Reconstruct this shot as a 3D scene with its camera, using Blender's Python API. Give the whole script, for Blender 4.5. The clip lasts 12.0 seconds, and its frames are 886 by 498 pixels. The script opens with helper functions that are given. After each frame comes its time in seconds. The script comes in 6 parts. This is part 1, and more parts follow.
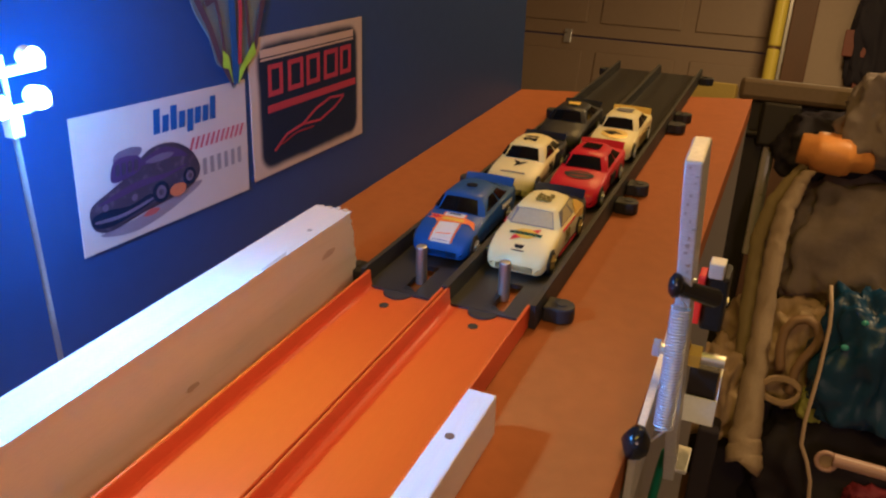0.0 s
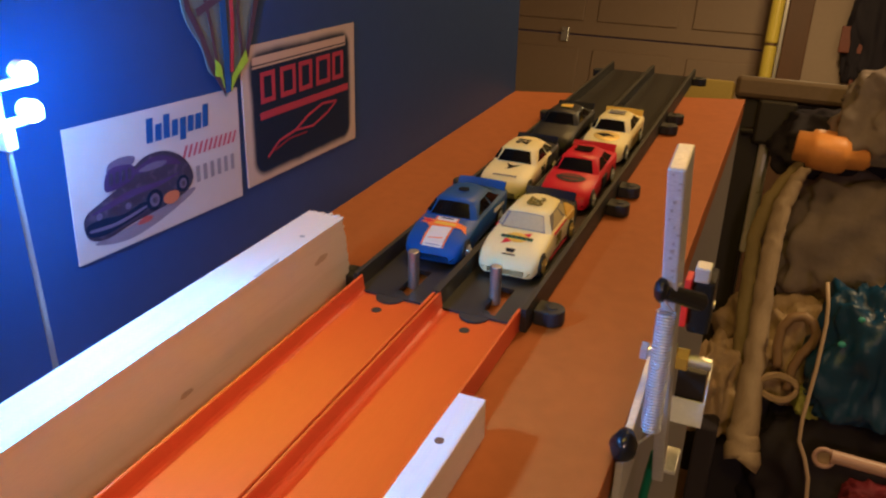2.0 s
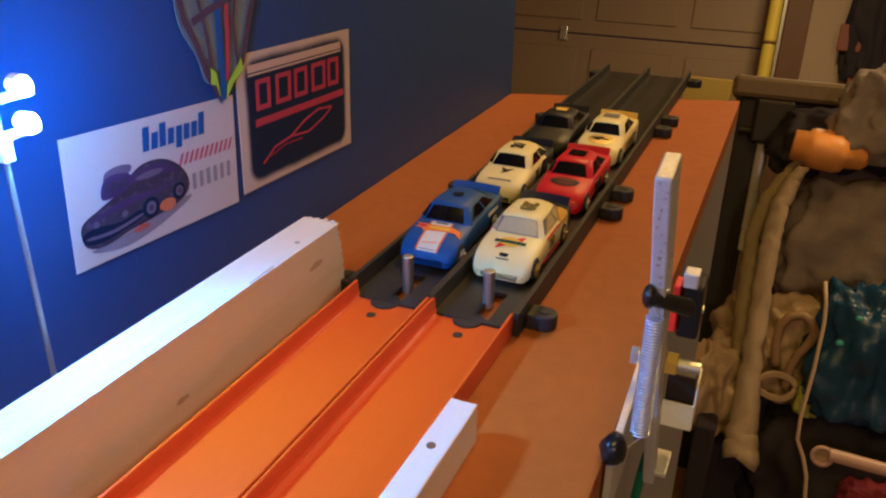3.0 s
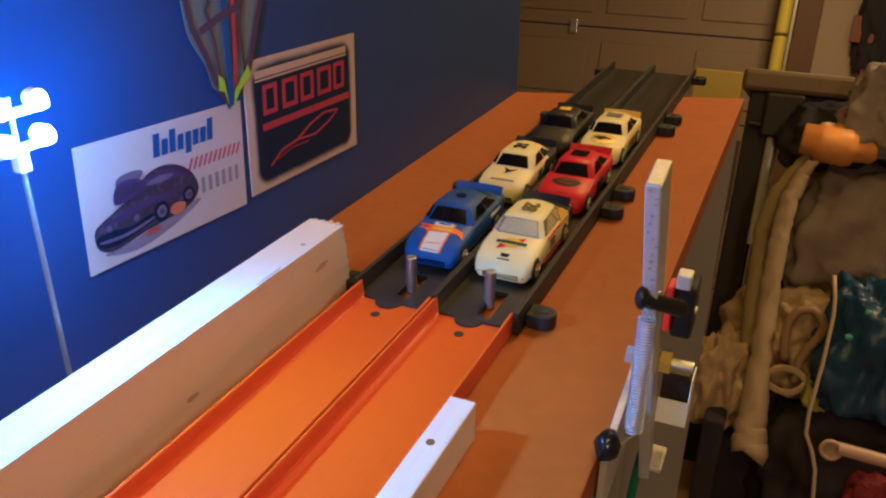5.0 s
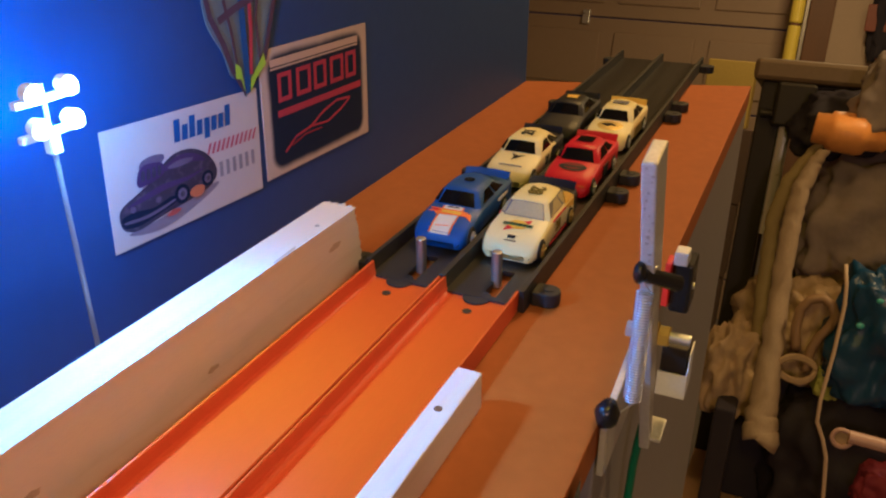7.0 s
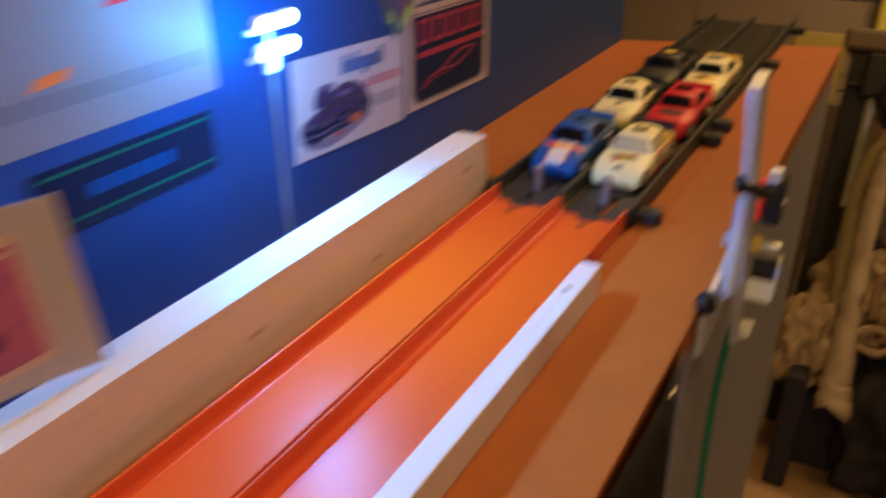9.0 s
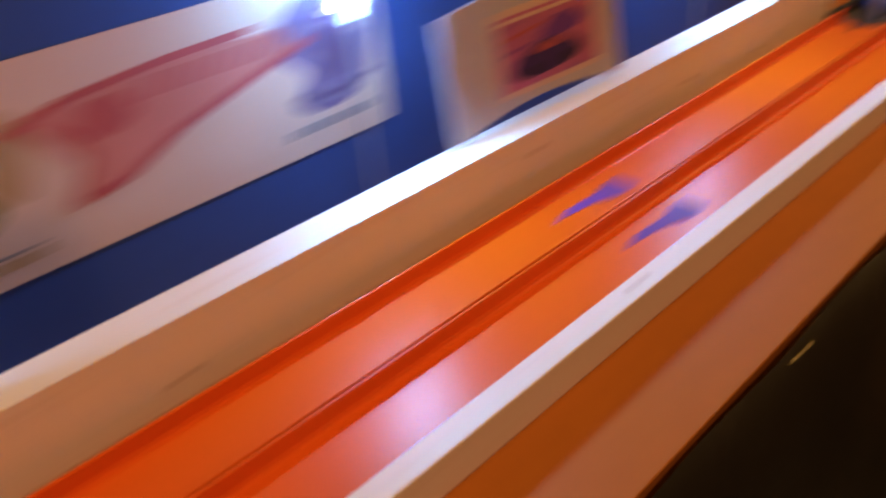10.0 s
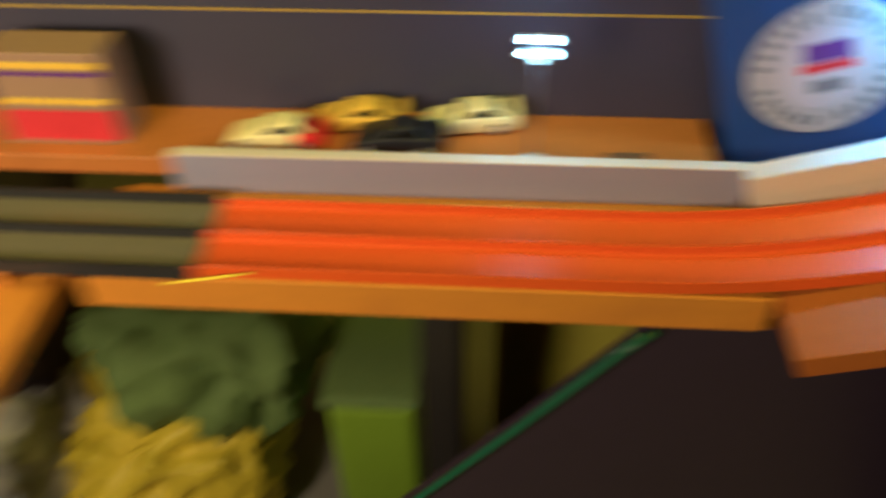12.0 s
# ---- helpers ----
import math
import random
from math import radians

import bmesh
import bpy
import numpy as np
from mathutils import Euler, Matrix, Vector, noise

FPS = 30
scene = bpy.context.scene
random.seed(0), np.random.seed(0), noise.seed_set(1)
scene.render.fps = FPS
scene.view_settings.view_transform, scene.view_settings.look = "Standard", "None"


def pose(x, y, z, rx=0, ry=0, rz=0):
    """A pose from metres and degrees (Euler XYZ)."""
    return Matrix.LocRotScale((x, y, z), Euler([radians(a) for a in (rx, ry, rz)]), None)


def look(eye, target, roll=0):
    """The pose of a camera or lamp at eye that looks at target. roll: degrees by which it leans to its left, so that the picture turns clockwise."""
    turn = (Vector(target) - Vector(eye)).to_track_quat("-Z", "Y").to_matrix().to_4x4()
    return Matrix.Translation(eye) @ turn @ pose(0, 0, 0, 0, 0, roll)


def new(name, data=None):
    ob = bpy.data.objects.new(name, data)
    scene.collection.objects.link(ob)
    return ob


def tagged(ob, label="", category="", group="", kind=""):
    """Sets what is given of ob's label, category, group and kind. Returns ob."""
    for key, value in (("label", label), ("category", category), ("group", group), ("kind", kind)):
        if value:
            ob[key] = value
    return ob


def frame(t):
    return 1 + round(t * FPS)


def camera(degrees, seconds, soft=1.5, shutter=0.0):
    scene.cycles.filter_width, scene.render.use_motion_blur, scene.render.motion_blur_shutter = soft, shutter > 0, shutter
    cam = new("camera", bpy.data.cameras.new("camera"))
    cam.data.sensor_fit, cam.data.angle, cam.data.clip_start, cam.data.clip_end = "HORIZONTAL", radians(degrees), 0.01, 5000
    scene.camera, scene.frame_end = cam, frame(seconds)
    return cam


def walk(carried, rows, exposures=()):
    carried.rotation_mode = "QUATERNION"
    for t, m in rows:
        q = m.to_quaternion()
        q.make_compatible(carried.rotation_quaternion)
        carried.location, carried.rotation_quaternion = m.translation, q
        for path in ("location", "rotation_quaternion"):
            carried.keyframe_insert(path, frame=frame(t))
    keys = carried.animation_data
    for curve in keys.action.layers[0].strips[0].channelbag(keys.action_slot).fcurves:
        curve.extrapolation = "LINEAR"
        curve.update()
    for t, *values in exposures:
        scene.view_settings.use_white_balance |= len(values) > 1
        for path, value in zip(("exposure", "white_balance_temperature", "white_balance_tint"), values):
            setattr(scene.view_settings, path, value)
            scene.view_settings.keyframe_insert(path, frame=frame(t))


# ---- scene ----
# The ramp: a frame of its own, tilted about x. y runs uphill along the track, x to the right, z away from the board.
RAMP = Matrix.Translation((0, 0, 1.15)) @ Matrix.Rotation(radians(16.2), 4, "X")
# Rows: seconds, place in the ramp's frame, yaw, pitch, roll in degrees
PATH = [
    (0, 0.1296, -0.3429, 0.1843, 23.00, -24.52, 1.50),
    (0.5, 0.1293, -0.3437, 0.1866, 22.97, -24.52, 1.38),
    (1, 0.1299, -0.3438, 0.1864, 22.95, -24.57, 1.34),
    (1.5, 0.1314, -0.3437, 0.1870, 22.93, -24.59, 1.21),
    (2, 0.1339, -0.3438, 0.1887, 22.93, -24.61, 1.10),
    (2.5, 0.1361, -0.3443, 0.1909, 22.91, -24.66, 0.98),
    (3, 0.1377, -0.3451, 0.1934, 22.93, -24.69, 0.90),
    (5, 0.1448, -0.3505, 0.2014, 23.79, -25.19, 0.41),
    (5.5, 0.1454, -0.3533, 0.2025, 24.04, -25.28, 0.24),
    (6, 0.1462, -0.3564, 0.2009, 24.23, -25.40, 0.11),
    (6.5, 0.1493, -0.3616, 0.2018, 24.49, -25.57, -0.00),
    (8.5, 0.1625, -0.3935, 0.2051, 27.45, -26.67, -0.49),
    (9, 0.1597, -0.4464, 0.2060, 30.17, -27.63, -0.70),
    (9.5, 0.1668, -0.5472, 0.2061, 36.80, -29.84, -1.91),
    (9.8, 0.1806, -0.6219, 0.2096, 42.55, -31.28, -3.37),
    (10, 0.1943, -0.6844, 0.2039, 47.97, -31.29, -5.86),
    (10.5, 0.2368, -0.8585, 0.2320, 63.60, -36.55, -9.50),
    (10.8, 0.2628, -0.9738, 0.1945, 72.80, -30.57, -14.44),
    (11, 0.2917, -1.0695, 0.2313, 75.51, -32.72, -13.69),
    (11.2, 0.3210, -1.1558, 0.2580, 80.09, -32.94, -13.83),
    (11.5, 0.3893, -1.2625, 0.3400, 93.35, -35.72, -17.33),
    (11.7, 0.4338, -1.2976, 0.3565, 102.77, -33.55, -20.75),
    (12, 0.4714, -1.4017, 0.4708, 108.48, -38.89, -22.13),
]
cam = camera(57.8, 12.0, soft=2.2, shutter=1.2)


def held(x, y, z, yaw, pitch, roll):
    return RAMP @ Matrix.Translation((x, y, z)) @ Matrix.Rotation(radians(yaw), 4, "Z") @ Matrix.Rotation(radians(90 + pitch), 4, "X") @ Matrix.Rotation(radians(roll), 4, "Z")


# the clip's camera sees cooler while the floodlights face it, then warmer as it turns down the ramp
TINTS = [(0.0, -0.14, 4600, 9), (6.5, -0.10, 4600, 9), (8.5, -0.10, 4750, 9), (9.0, -0.12, 4650, 9), (9.6, -0.16, 4550, 9), (10.1, -0.28, 6400, 20), (10.6, -0.20, 6800, 22), (11.1, -0.16, 6500, 8), (11.5, -0.36, 5100, -2), (12.0, -0.24, 4300, -31)]
walk(cam, [(t, held(*p)) for t, *p in PATH], TINTS)

# ---- light: night in a garage, warm bulbs under the ceiling, added warm fills, cool model floodlights beside the track ----
world = bpy.data.worlds.new("night")
scene.world = world
world.use_nodes = True
world.node_tree.nodes["Background"].inputs[0].default_value = (0.02, 0.018, 0.03, 1)
world.node_tree.nodes["Background"].inputs[1].default_value = 0.3


def lamp(name, kind, where, energy, colour, size, aim=None):
    data = bpy.data.lights.new(name, kind)
    data.energy, data.color = energy, colour
    if kind == "AREA":
        data.shape, data.size = "DISK", size
    else:
        data.shadow_soft_size = size
    ob = new(name, data)
    ob.matrix_world = look(where, aim) if aim else Matrix.Translation(where)
    return ob


WARM, DEEPWARM = (1.0, 0.48, 0.09), (1.0, 0.56, 0.02)
COOL = (0.26, 0.57, 1.0)
lamp("ceiling_bulb_light", "AREA", (0.12, 0.60, 2.50), 14.0, WARM, 0.55, (0.0, 0.2, 1.1))
lamp("ceiling_bulb_light", "AREA", (0.15, -1.70, 2.50), 16.0, DEEPWARM, 0.40, (0.0, -1.4, 0.8))
# unseen warm fill, added low to the right to brighten the level stretch
lamp("side_fill_light", "AREA", (0.8, -2.2, 1.20), 18, (1.0, 0.51, 0.27), 0.30, (-0.1, -1.6, 0.6))
# two unseen fills added to lift the bench pile and the garage door
lamp("bench_fill_light", "AREA", (1.1, 1.5, 2.65), 23, (1.0, 0.55, 0.16), 0.30, (0.4, 1.9, 0.6))
lamp("door_fill_light", "AREA", (0.2, 3.7, 2.65), 13, (1.0, 0.55, 0.16), 0.3, (0.0, 4.0, 0))
# across, along, lift of the four lamps on the ramp
FLOODS = [(-0.085, -0.176, 0.0), (-0.094, -0.465, -0.002), (-0.104, -0.7857, -0.0065), (-0.098, -1.168, 0.0)]
for fx, fy, fz in FLOODS:
    at_bulbs = RAMP @ Vector((fx + 0.0125, fy, 0.1280 + fz))
    lamp("floodlight_spill", "POINT", at_bulbs, 0.74, COOL, 0.008)
    beam = lamp("floodlight_beam", "SPOT", at_bulbs, 0.98, COOL, 0.008, RAMP @ Vector((0.03, fy, 0.0)))
    beam.data.spot_size, beam.data.spot_blend = radians(118), 0.8
lamp("floodlight_glow", "POINT", (-0.075, -1.447, 0.918), 0.22, (0.75, 0.8, 1.0), 0.006)


# ---- materials ----
def mat(name, colour, rough=0.5, metal=0.0, vary=0.15, grain=0.1, scale=30.0, stretch=(1, 1, 1), bump=0.15, stain=None, stain_amount=0.0, coat=0.0, depth=0.001):
    m = bpy.data.materials.new(name)
    m.use_nodes = True
    nt = m.node_tree
    b = nt.nodes["Principled BSDF"]
    b.inputs["Roughness"].default_value, b.inputs["Metallic"].default_value = rough, metal
    b.inputs["Coat Weight"].default_value = coat
    b.inputs["Coat Roughness"].default_value = 0.08
    co = nt.nodes.new("ShaderNodeTexCoord")
    mp = nt.nodes.new("ShaderNodeMapping")
    mp.inputs["Scale"].default_value = stretch
    nt.links.new(co.outputs["Object"], mp.inputs[0])
    big = nt.nodes.new("ShaderNodeTexNoise")
    big.inputs["Scale"].default_value, big.inputs["Detail"].default_value = scale * 0.25, 4
    fine = nt.nodes.new("ShaderNodeTexNoise")
    fine.inputs["Scale"].default_value, fine.inputs["Detail"].default_value = scale * 8, 5
    nt.links.new(mp.outputs[0], big.inputs["Vector"])
    nt.links.new(mp.outputs[0], fine.inputs["Vector"])
    add = nt.nodes.new("ShaderNodeMath")
    add.operation = "MULTIPLY_ADD"
    nt.links.new(big.outputs[0], add.inputs[0])
    add.inputs[1].default_value, add.inputs[2].default_value = 2 * vary, 1 - vary
    add2 = nt.nodes.new("ShaderNodeMath")
    add2.operation = "MULTIPLY_ADD"
    nt.links.new(fine.outputs[0], add2.inputs[0])
    add2.inputs[1].default_value, add2.inputs[2].default_value = 2 * grain, 1 - grain
    mul = nt.nodes.new("ShaderNodeMath")
    mul.operation = "MULTIPLY"
    nt.links.new(add.outputs[0], mul.inputs[0])
    nt.links.new(add2.outputs[0], mul.inputs[1])
    vm = nt.nodes.new("ShaderNodeVectorMath")
    vm.operation = "SCALE"
    vm.inputs[0].default_value = colour[:3]
    nt.links.new(mul.outputs[0], vm.inputs["Scale"])
    last = vm.outputs[0]
    if stain:
        sn = nt.nodes.new("ShaderNodeTexNoise")
        sn.inputs["Scale"].default_value, sn.inputs["Detail"].default_value = scale, 6
        nt.links.new(mp.outputs[0], sn.inputs["Vector"])
        ramp = nt.nodes.new("ShaderNodeValToRGB")
        ramp.color_ramp.elements[0].position, ramp.color_ramp.elements[1].position = 0.56, 0.72
        nt.links.new(sn.outputs[0], ramp.inputs[0])
        sc = nt.nodes.new("ShaderNodeMath")
        sc.operation = "MULTIPLY"
        sc.inputs[1].default_value = stain_amount
        nt.links.new(ramp.outputs[0], sc.inputs[0])
        mix = nt.nodes.new("ShaderNodeMix")
        mix.data_type = "RGBA"
        nt.links.new(sc.outputs[0], mix.inputs[0])
        nt.links.new(last, mix.inputs[6])
        mix.inputs[7].default_value = (*stain, 1)
        last = mix.outputs[2]
    nt.links.new(last, b.inputs["Base Color"])
    rr = nt.nodes.new("ShaderNodeMath")
    rr.operation = "MULTIPLY_ADD"
    nt.links.new(big.outputs[0], rr.inputs[0])
    rr.inputs[1].default_value, rr.inputs[2].default_value = rough * 0.5, rough * 0.75
    nt.links.new(rr.outputs[0], b.inputs["Roughness"])
    if bump:
        bp = nt.nodes.new("ShaderNodeBump")
        bp.inputs["Strength"].default_value, bp.inputs["Distance"].default_value = bump, depth
        nt.links.new(fine.outputs[0], bp.inputs["Height"])
        nt.links.new(bp.outputs[0], b.inputs["Normal"])
    return m


def frosted(m, share):
    """Let a thin sheet pass some light."""
    nt = m.node_tree
    b, out = nt.nodes["Principled BSDF"], nt.nodes["Material Output"]
    tr = nt.nodes.new("ShaderNodeBsdfTranslucent")
    nt.links.new(b.inputs["Base Color"].links[0].from_socket, tr.inputs[0])
    mix = nt.nodes.new("ShaderNodeMixShader")
    mix.inputs[0].default_value = share
    nt.links.new(b.outputs[0], mix.inputs[1])
    nt.links.new(tr.outputs[0], mix.inputs[2])
    nt.links.new(mix.outputs[0], out.inputs[0])
    return m


def glow(name, colour, strength):
    m = bpy.data.materials.new(name)
    m.use_nodes = True
    b = m.node_tree.nodes["Principled BSDF"]
    b.inputs["Base Color"].default_value = (*colour, 1)
    b.inputs["Emission Color"].default_value = (*colour, 1)
    b.inputs["Emission Strength"].default_value = strength
    return m


HARDBOARD = mat("brown_hardboard", (0.37, 0.115, 0.014), 0.55, vary=0.18, grain=0.14, scale=14, bump=0.08, stain=(0.26, 0.085, 0.016), stain_amount=0.35, depth=0.0004)
WHITEWOOD = mat("white_painted_wood", (0.74, 0.67, 0.60), 0.5, vary=0.06, grain=0.07, scale=40, stretch=(6, 0.5, 6), bump=0.25, stain=(0.50, 0.42, 0.32), stain_amount=0.22, depth=0.0004)
ORANGE = mat("orange_track_plastic", (0.66, 0.099, 0.0008), 0.36, vary=0.05, grain=0.04, scale=30, stretch=(3, 0.4, 3), bump=0.05, depth=0.0002)
ORANGE.node_tree.nodes["Principled BSDF"].inputs["Specular IOR Level"].default_value = 0.22
BLACKPLA = mat("matt_black_printed_plastic", (0.013, 0.013, 0.017), 0.6, vary=0.2, grain=0.25, scale=60, stretch=(8, 1, 8), bump=0.3, depth=0.0003)
HARDBOARD.node_tree.nodes["Principled BSDF"].inputs["Specular IOR Level"].default_value = 0.15
# lane floor toned lighter than its walls for the garage door's reflection
BLACKFLOOR = mat("sheen_toned_black_plastic", (0.020, 0.019, 0.022), 0.36, vary=0.25, grain=0.2, scale=50, stretch=(6, 0.5, 6), bump=0.15, depth=0.0002)
NAVY = mat("navy_painted_wall", (0.036, 0.075, 0.255), 0.5, vary=0.12, grain=0.08, scale=12, bump=0.12, depth=0.0006)
NAVY.node_tree.nodes["Principled BSDF"].inputs["Specular IOR Level"].default_value = 0.2
GREYPAINT = mat("grey_painted_panel", (0.25, 0.235, 0.24), 0.5, vary=0.1, grain=0.08, scale=10, bump=0.1, depth=0.0005)
ALU = mat("brushed_aluminium", (0.56, 0.55, 0.54), 0.52, 0.5, vary=0.1, grain=0.3, scale=60, stretch=(1, 1, 6), bump=0.35, depth=0.0004)
STEEL = mat("zinc_steel", (0.74, 0.75, 0.78), 0.3, 0.7, vary=0.1, grain=0.1, scale=80, bump=0.1, depth=0.0002)
PINSTEEL = mat("dull_steel_pin", (0.42, 0.40, 0.37), 0.42, 0.85, vary=0.2, grain=0.15, scale=120, bump=0.1, depth=0.0002)
BRASS = mat("yellow_zinc_nut", (0.60, 0.44, 0.07), 0.5, 0.3, scale=100, bump=0.1, depth=0.0002)
RUBBER = mat("black_rubber", (0.015, 0.015, 0.016), 0.6, vary=0.2, scale=150, bump=0.15, depth=0.0002)
GLOSSBLACK = mat("glossy_black_plastic", (0.012, 0.012, 0.014), 0.22, scale=80, bump=0.03, depth=0.0002)
REDPLA = mat("red_plastic", (0.75, 0.03, 0.015), 0.35, scale=80, bump=0.03, depth=0.0002)
GREENWIRE = mat("green_wire_sheath", (0.01, 0.16, 0.08), 0.35, scale=80, bump=0.03, depth=0.0002)
LED = glow("lit_led", (0.72, 0.86, 1.0), 26.0)
POLEGREY = mat("grey_pole_metal", (0.28, 0.28, 0.30), 0.4, 0.5, scale=90, bump=0.03, depth=0.0002)
LAMPWHITE = mat("white_lamp_plastic", (0.75, 0.78, 0.8), 0.4, scale=90, bump=0.03, depth=0.0002)
PAPER = mat("printed_paper", (0.50, 0.46, 0.47), 0.5, vary=0.05, grain=0.03, scale=20, bump=0.03, depth=0.0002)


def ink(name, colour, rough=0.5):
    m = mat(name, colour, rough, vary=0.2, grain=0.1, scale=120, bump=0.0)
    m.node_tree.nodes["Principled BSDF"].inputs["Specular IOR Level"].default_value = 0.12
    return m


INKBLACK, INKRED, INKBLUE, INKGREY = ink("black_ink", (0.02, 0.02, 0.025)), ink("red_ink", (0.62, 0.035, 0.05)), ink("blue_ink", (0.03, 0.10, 0.34)), ink("grey_ink", (0.22, 0.21, 0.23))
INKGREEN, INKYELLOW, INKPURPLE, INKORANGE, INKWHITE = ink("green_ink", (0.03, 0.15, 0.09)), ink("yellow_ink", (0.80, 0.55, 0.05)), ink("purple_ink", (0.14, 0.05, 0.26)), ink("orange_ink", (0.85, 0.22, 0.03)), ink("white_ink", (0.75, 0.73, 0.70))


# ---- mesh helpers ----
def link(name, bm, material, smooth=False):
    me = bpy.data.meshes.new(name)
    bmesh.ops.recalc_face_normals(bm, faces=bm.faces)
    bm.to_mesh(me)
    bm.free()
    me.materials.append(material)
    if smooth:
        me.polygons.foreach_set("use_smooth", [True] * len(me.polygons))
    if smooth == "creased":
        me.set_sharp_from_angle(angle=radians(42))
    return me


def part(name, bm, material, parent, label="", smooth=False):
    ob = new(name, link(name, bm, material, smooth))
    ob.parent = parent
    return tagged(ob, label) if label else ob


def solid(name, bm, material, m, label, category, group="", kind="", smooth=False):
    """A thing of one mesh."""
    ob = new(name, link(name, bm, material, smooth))
    ob.matrix_world = m
    return tagged(ob, label, category, group, kind)


def thing(name, m, label, category, group="", kind=""):
    ob = new(name)
    ob.empty_display_size = 0.01
    ob.matrix_world = m
    return tagged(ob, label, category, group, kind)


def box(x0, x1, y0, y1, z0, z1, bevel=0.0, bm=None):
    own = bm is None
    b = bmesh.new()
    bmesh.ops.create_cube(b, size=1)
    for v in b.verts:
        v.co = Vector(((x0 + x1) / 2 + v.co.x * (x1 - x0), (y0 + y1) / 2 + v.co.y * (y1 - y0), (z0 + z1) / 2 + v.co.z * (z1 - z0)))
    if bevel:
        bmesh.ops.bevel(b, geom=b.edges[:], offset=bevel, segments=2, affect="EDGES", profile=0.5)
    if own:
        return b
    return merge(bm, b)


def merge(bm, other, m=None):
    if m is not None:
        bmesh.ops.transform(other, matrix=m, verts=other.verts)
    me = bpy.data.meshes.new("joined")
    other.to_mesh(me)
    other.free()
    bm.from_mesh(me)
    bpy.data.meshes.remove(me)
    return bm


def rod(a, b, r0, r1=None, seg=16, bevel=0.0, bm=None):
    a, b = Vector(a), Vector(b)
    other = bmesh.new()
    bmesh.ops.create_cone(other, cap_ends=True, segments=seg, radius1=r0, radius2=r0 if r1 is None else r1, depth=(b - a).length)
    if bevel:
        rim = [e for e in other.edges if abs(e.verts[0].co.z - e.verts[1].co.z) < 1e-6]
        bmesh.ops.bevel(other, geom=rim, offset=bevel, segments=2, affect="EDGES", profile=0.5)
    bmesh.ops.transform(other, matrix=Matrix.Translation((a + b) / 2) @ (b - a).to_track_quat("Z", "Y").to_matrix().to_4x4(), verts=other.verts)
    return other if bm is None else merge(bm, other)


def ball(c, r, seg=12, scale=(1, 1, 1), bm=None):
    other = bmesh.new()
    bmesh.ops.create_uvsphere(other, u_segments=seg, v_segments=max(6, seg // 2), radius=r)
    for v in other.verts:
        v.co = Vector(c) + Vector((v.co.x * scale[0], v.co.y * scale[1], v.co.z * scale[2]))
    return other if bm is None else merge(bm, other)


def tube(points, r, seg=8, bm=None, closed=True):
    """A round tube along points; r a number or one for each point."""
    b = bmesh.new() if bm is None else bm
    pts = [Vector(p) for p in points]
    rings = []
    side = None
    for i, p in enumerate(pts):
        way = (pts[min(i + 1, len(pts) - 1)] - pts[max(i - 1, 0)]).normalized()
        if side is None:
            side = way.orthogonal().normalized()
        side = (side - way * side.dot(way)).normalized()
        up = way.cross(side)
        rr = r[i] if isinstance(r, (list, tuple)) else r
        rings.append([b.verts.new(p + rr * (math.cos(a) * side + math.sin(a) * up)) for a in [2 * math.pi * k / seg for k in range(seg)]])
    for r0, r1 in zip(rings, rings[1:]):
        for k in range(seg):
            b.faces.new((r0[k], r0[(k + 1) % seg], r1[(k + 1) % seg], r1[k]))
    if closed:
        b.faces.new(rings[0][::-1])
        b.faces.new(rings[-1])
    return b


def wrinkled(points, radii, n, seed, amount):
    """More points along a soft roll, with folds in its thickness and way."""
    out, rr = [], []
    for k in range(n + 1):
        u = k / n * (len(points) - 1)
        i = min(int(u), len(points) - 2)
        f = u - i
        p = Vector(points[i]).lerp(Vector(points[i + 1]), f)
        r = radii[i] + (radii[i + 1] - radii[i]) * f
        w = noise.noise(Vector((k * 0.55, seed, 0))) + 0.5 * noise.noise(Vector((k * 1.3, seed, 5)))
        out.append(p + 0.25 * r * Vector((noise.noise(Vector((k * 0.4, seed, 9))), 0, 0)))
        rr.append(r * (1 + amount * w))
    return out, rr


def crumple(bm, size, depth, seed):
    for v in bm.verts:
        c = v.co * (1 / size)
        v.co += Vector((noise.noise(c + Vector((seed, 0, 0))), noise.noise(c + Vector((0, seed, 0))), 0)) * depth
    return bm


def prism(profile, y0, y1, bm=None, steps=1):
    """A closed profile of (x, z) drawn out along y."""
    b = bmesh.new() if bm is None else bm
    rows = [[b.verts.new((x, y0 + (y1 - y0) * k / steps, z)) for x, z in profile] for k in range(steps + 1)]
    n = len(profile)
    for r0, r1 in zip(rows, rows[1:]):
        for i in range(n):
            b.faces.new((r0[i], r0[(i + 1) % n], r1[(i + 1) % n], r1[i]))
    b.faces.new(rows[0])
    b.faces.new(rows[-1][::-1])
    return b


def loft(sections, bm=None, caps=True):
    """Closed rings of equal length, skinned."""
    b = bmesh.new() if bm is None else bm
    rows = [[b.verts.new(p) for p in s] for s in sections]
    n = len(rows[0])
    for r0, r1 in zip(rows, rows[1:]):
        for i in range(n):
            b.faces.new((r0[i], r0[(i + 1) % n], r1[(i + 1) % n], r1[i]))
    if caps:
        b.faces.new(rows[0][::-1])
        b.faces.new(rows[-1])
    return b


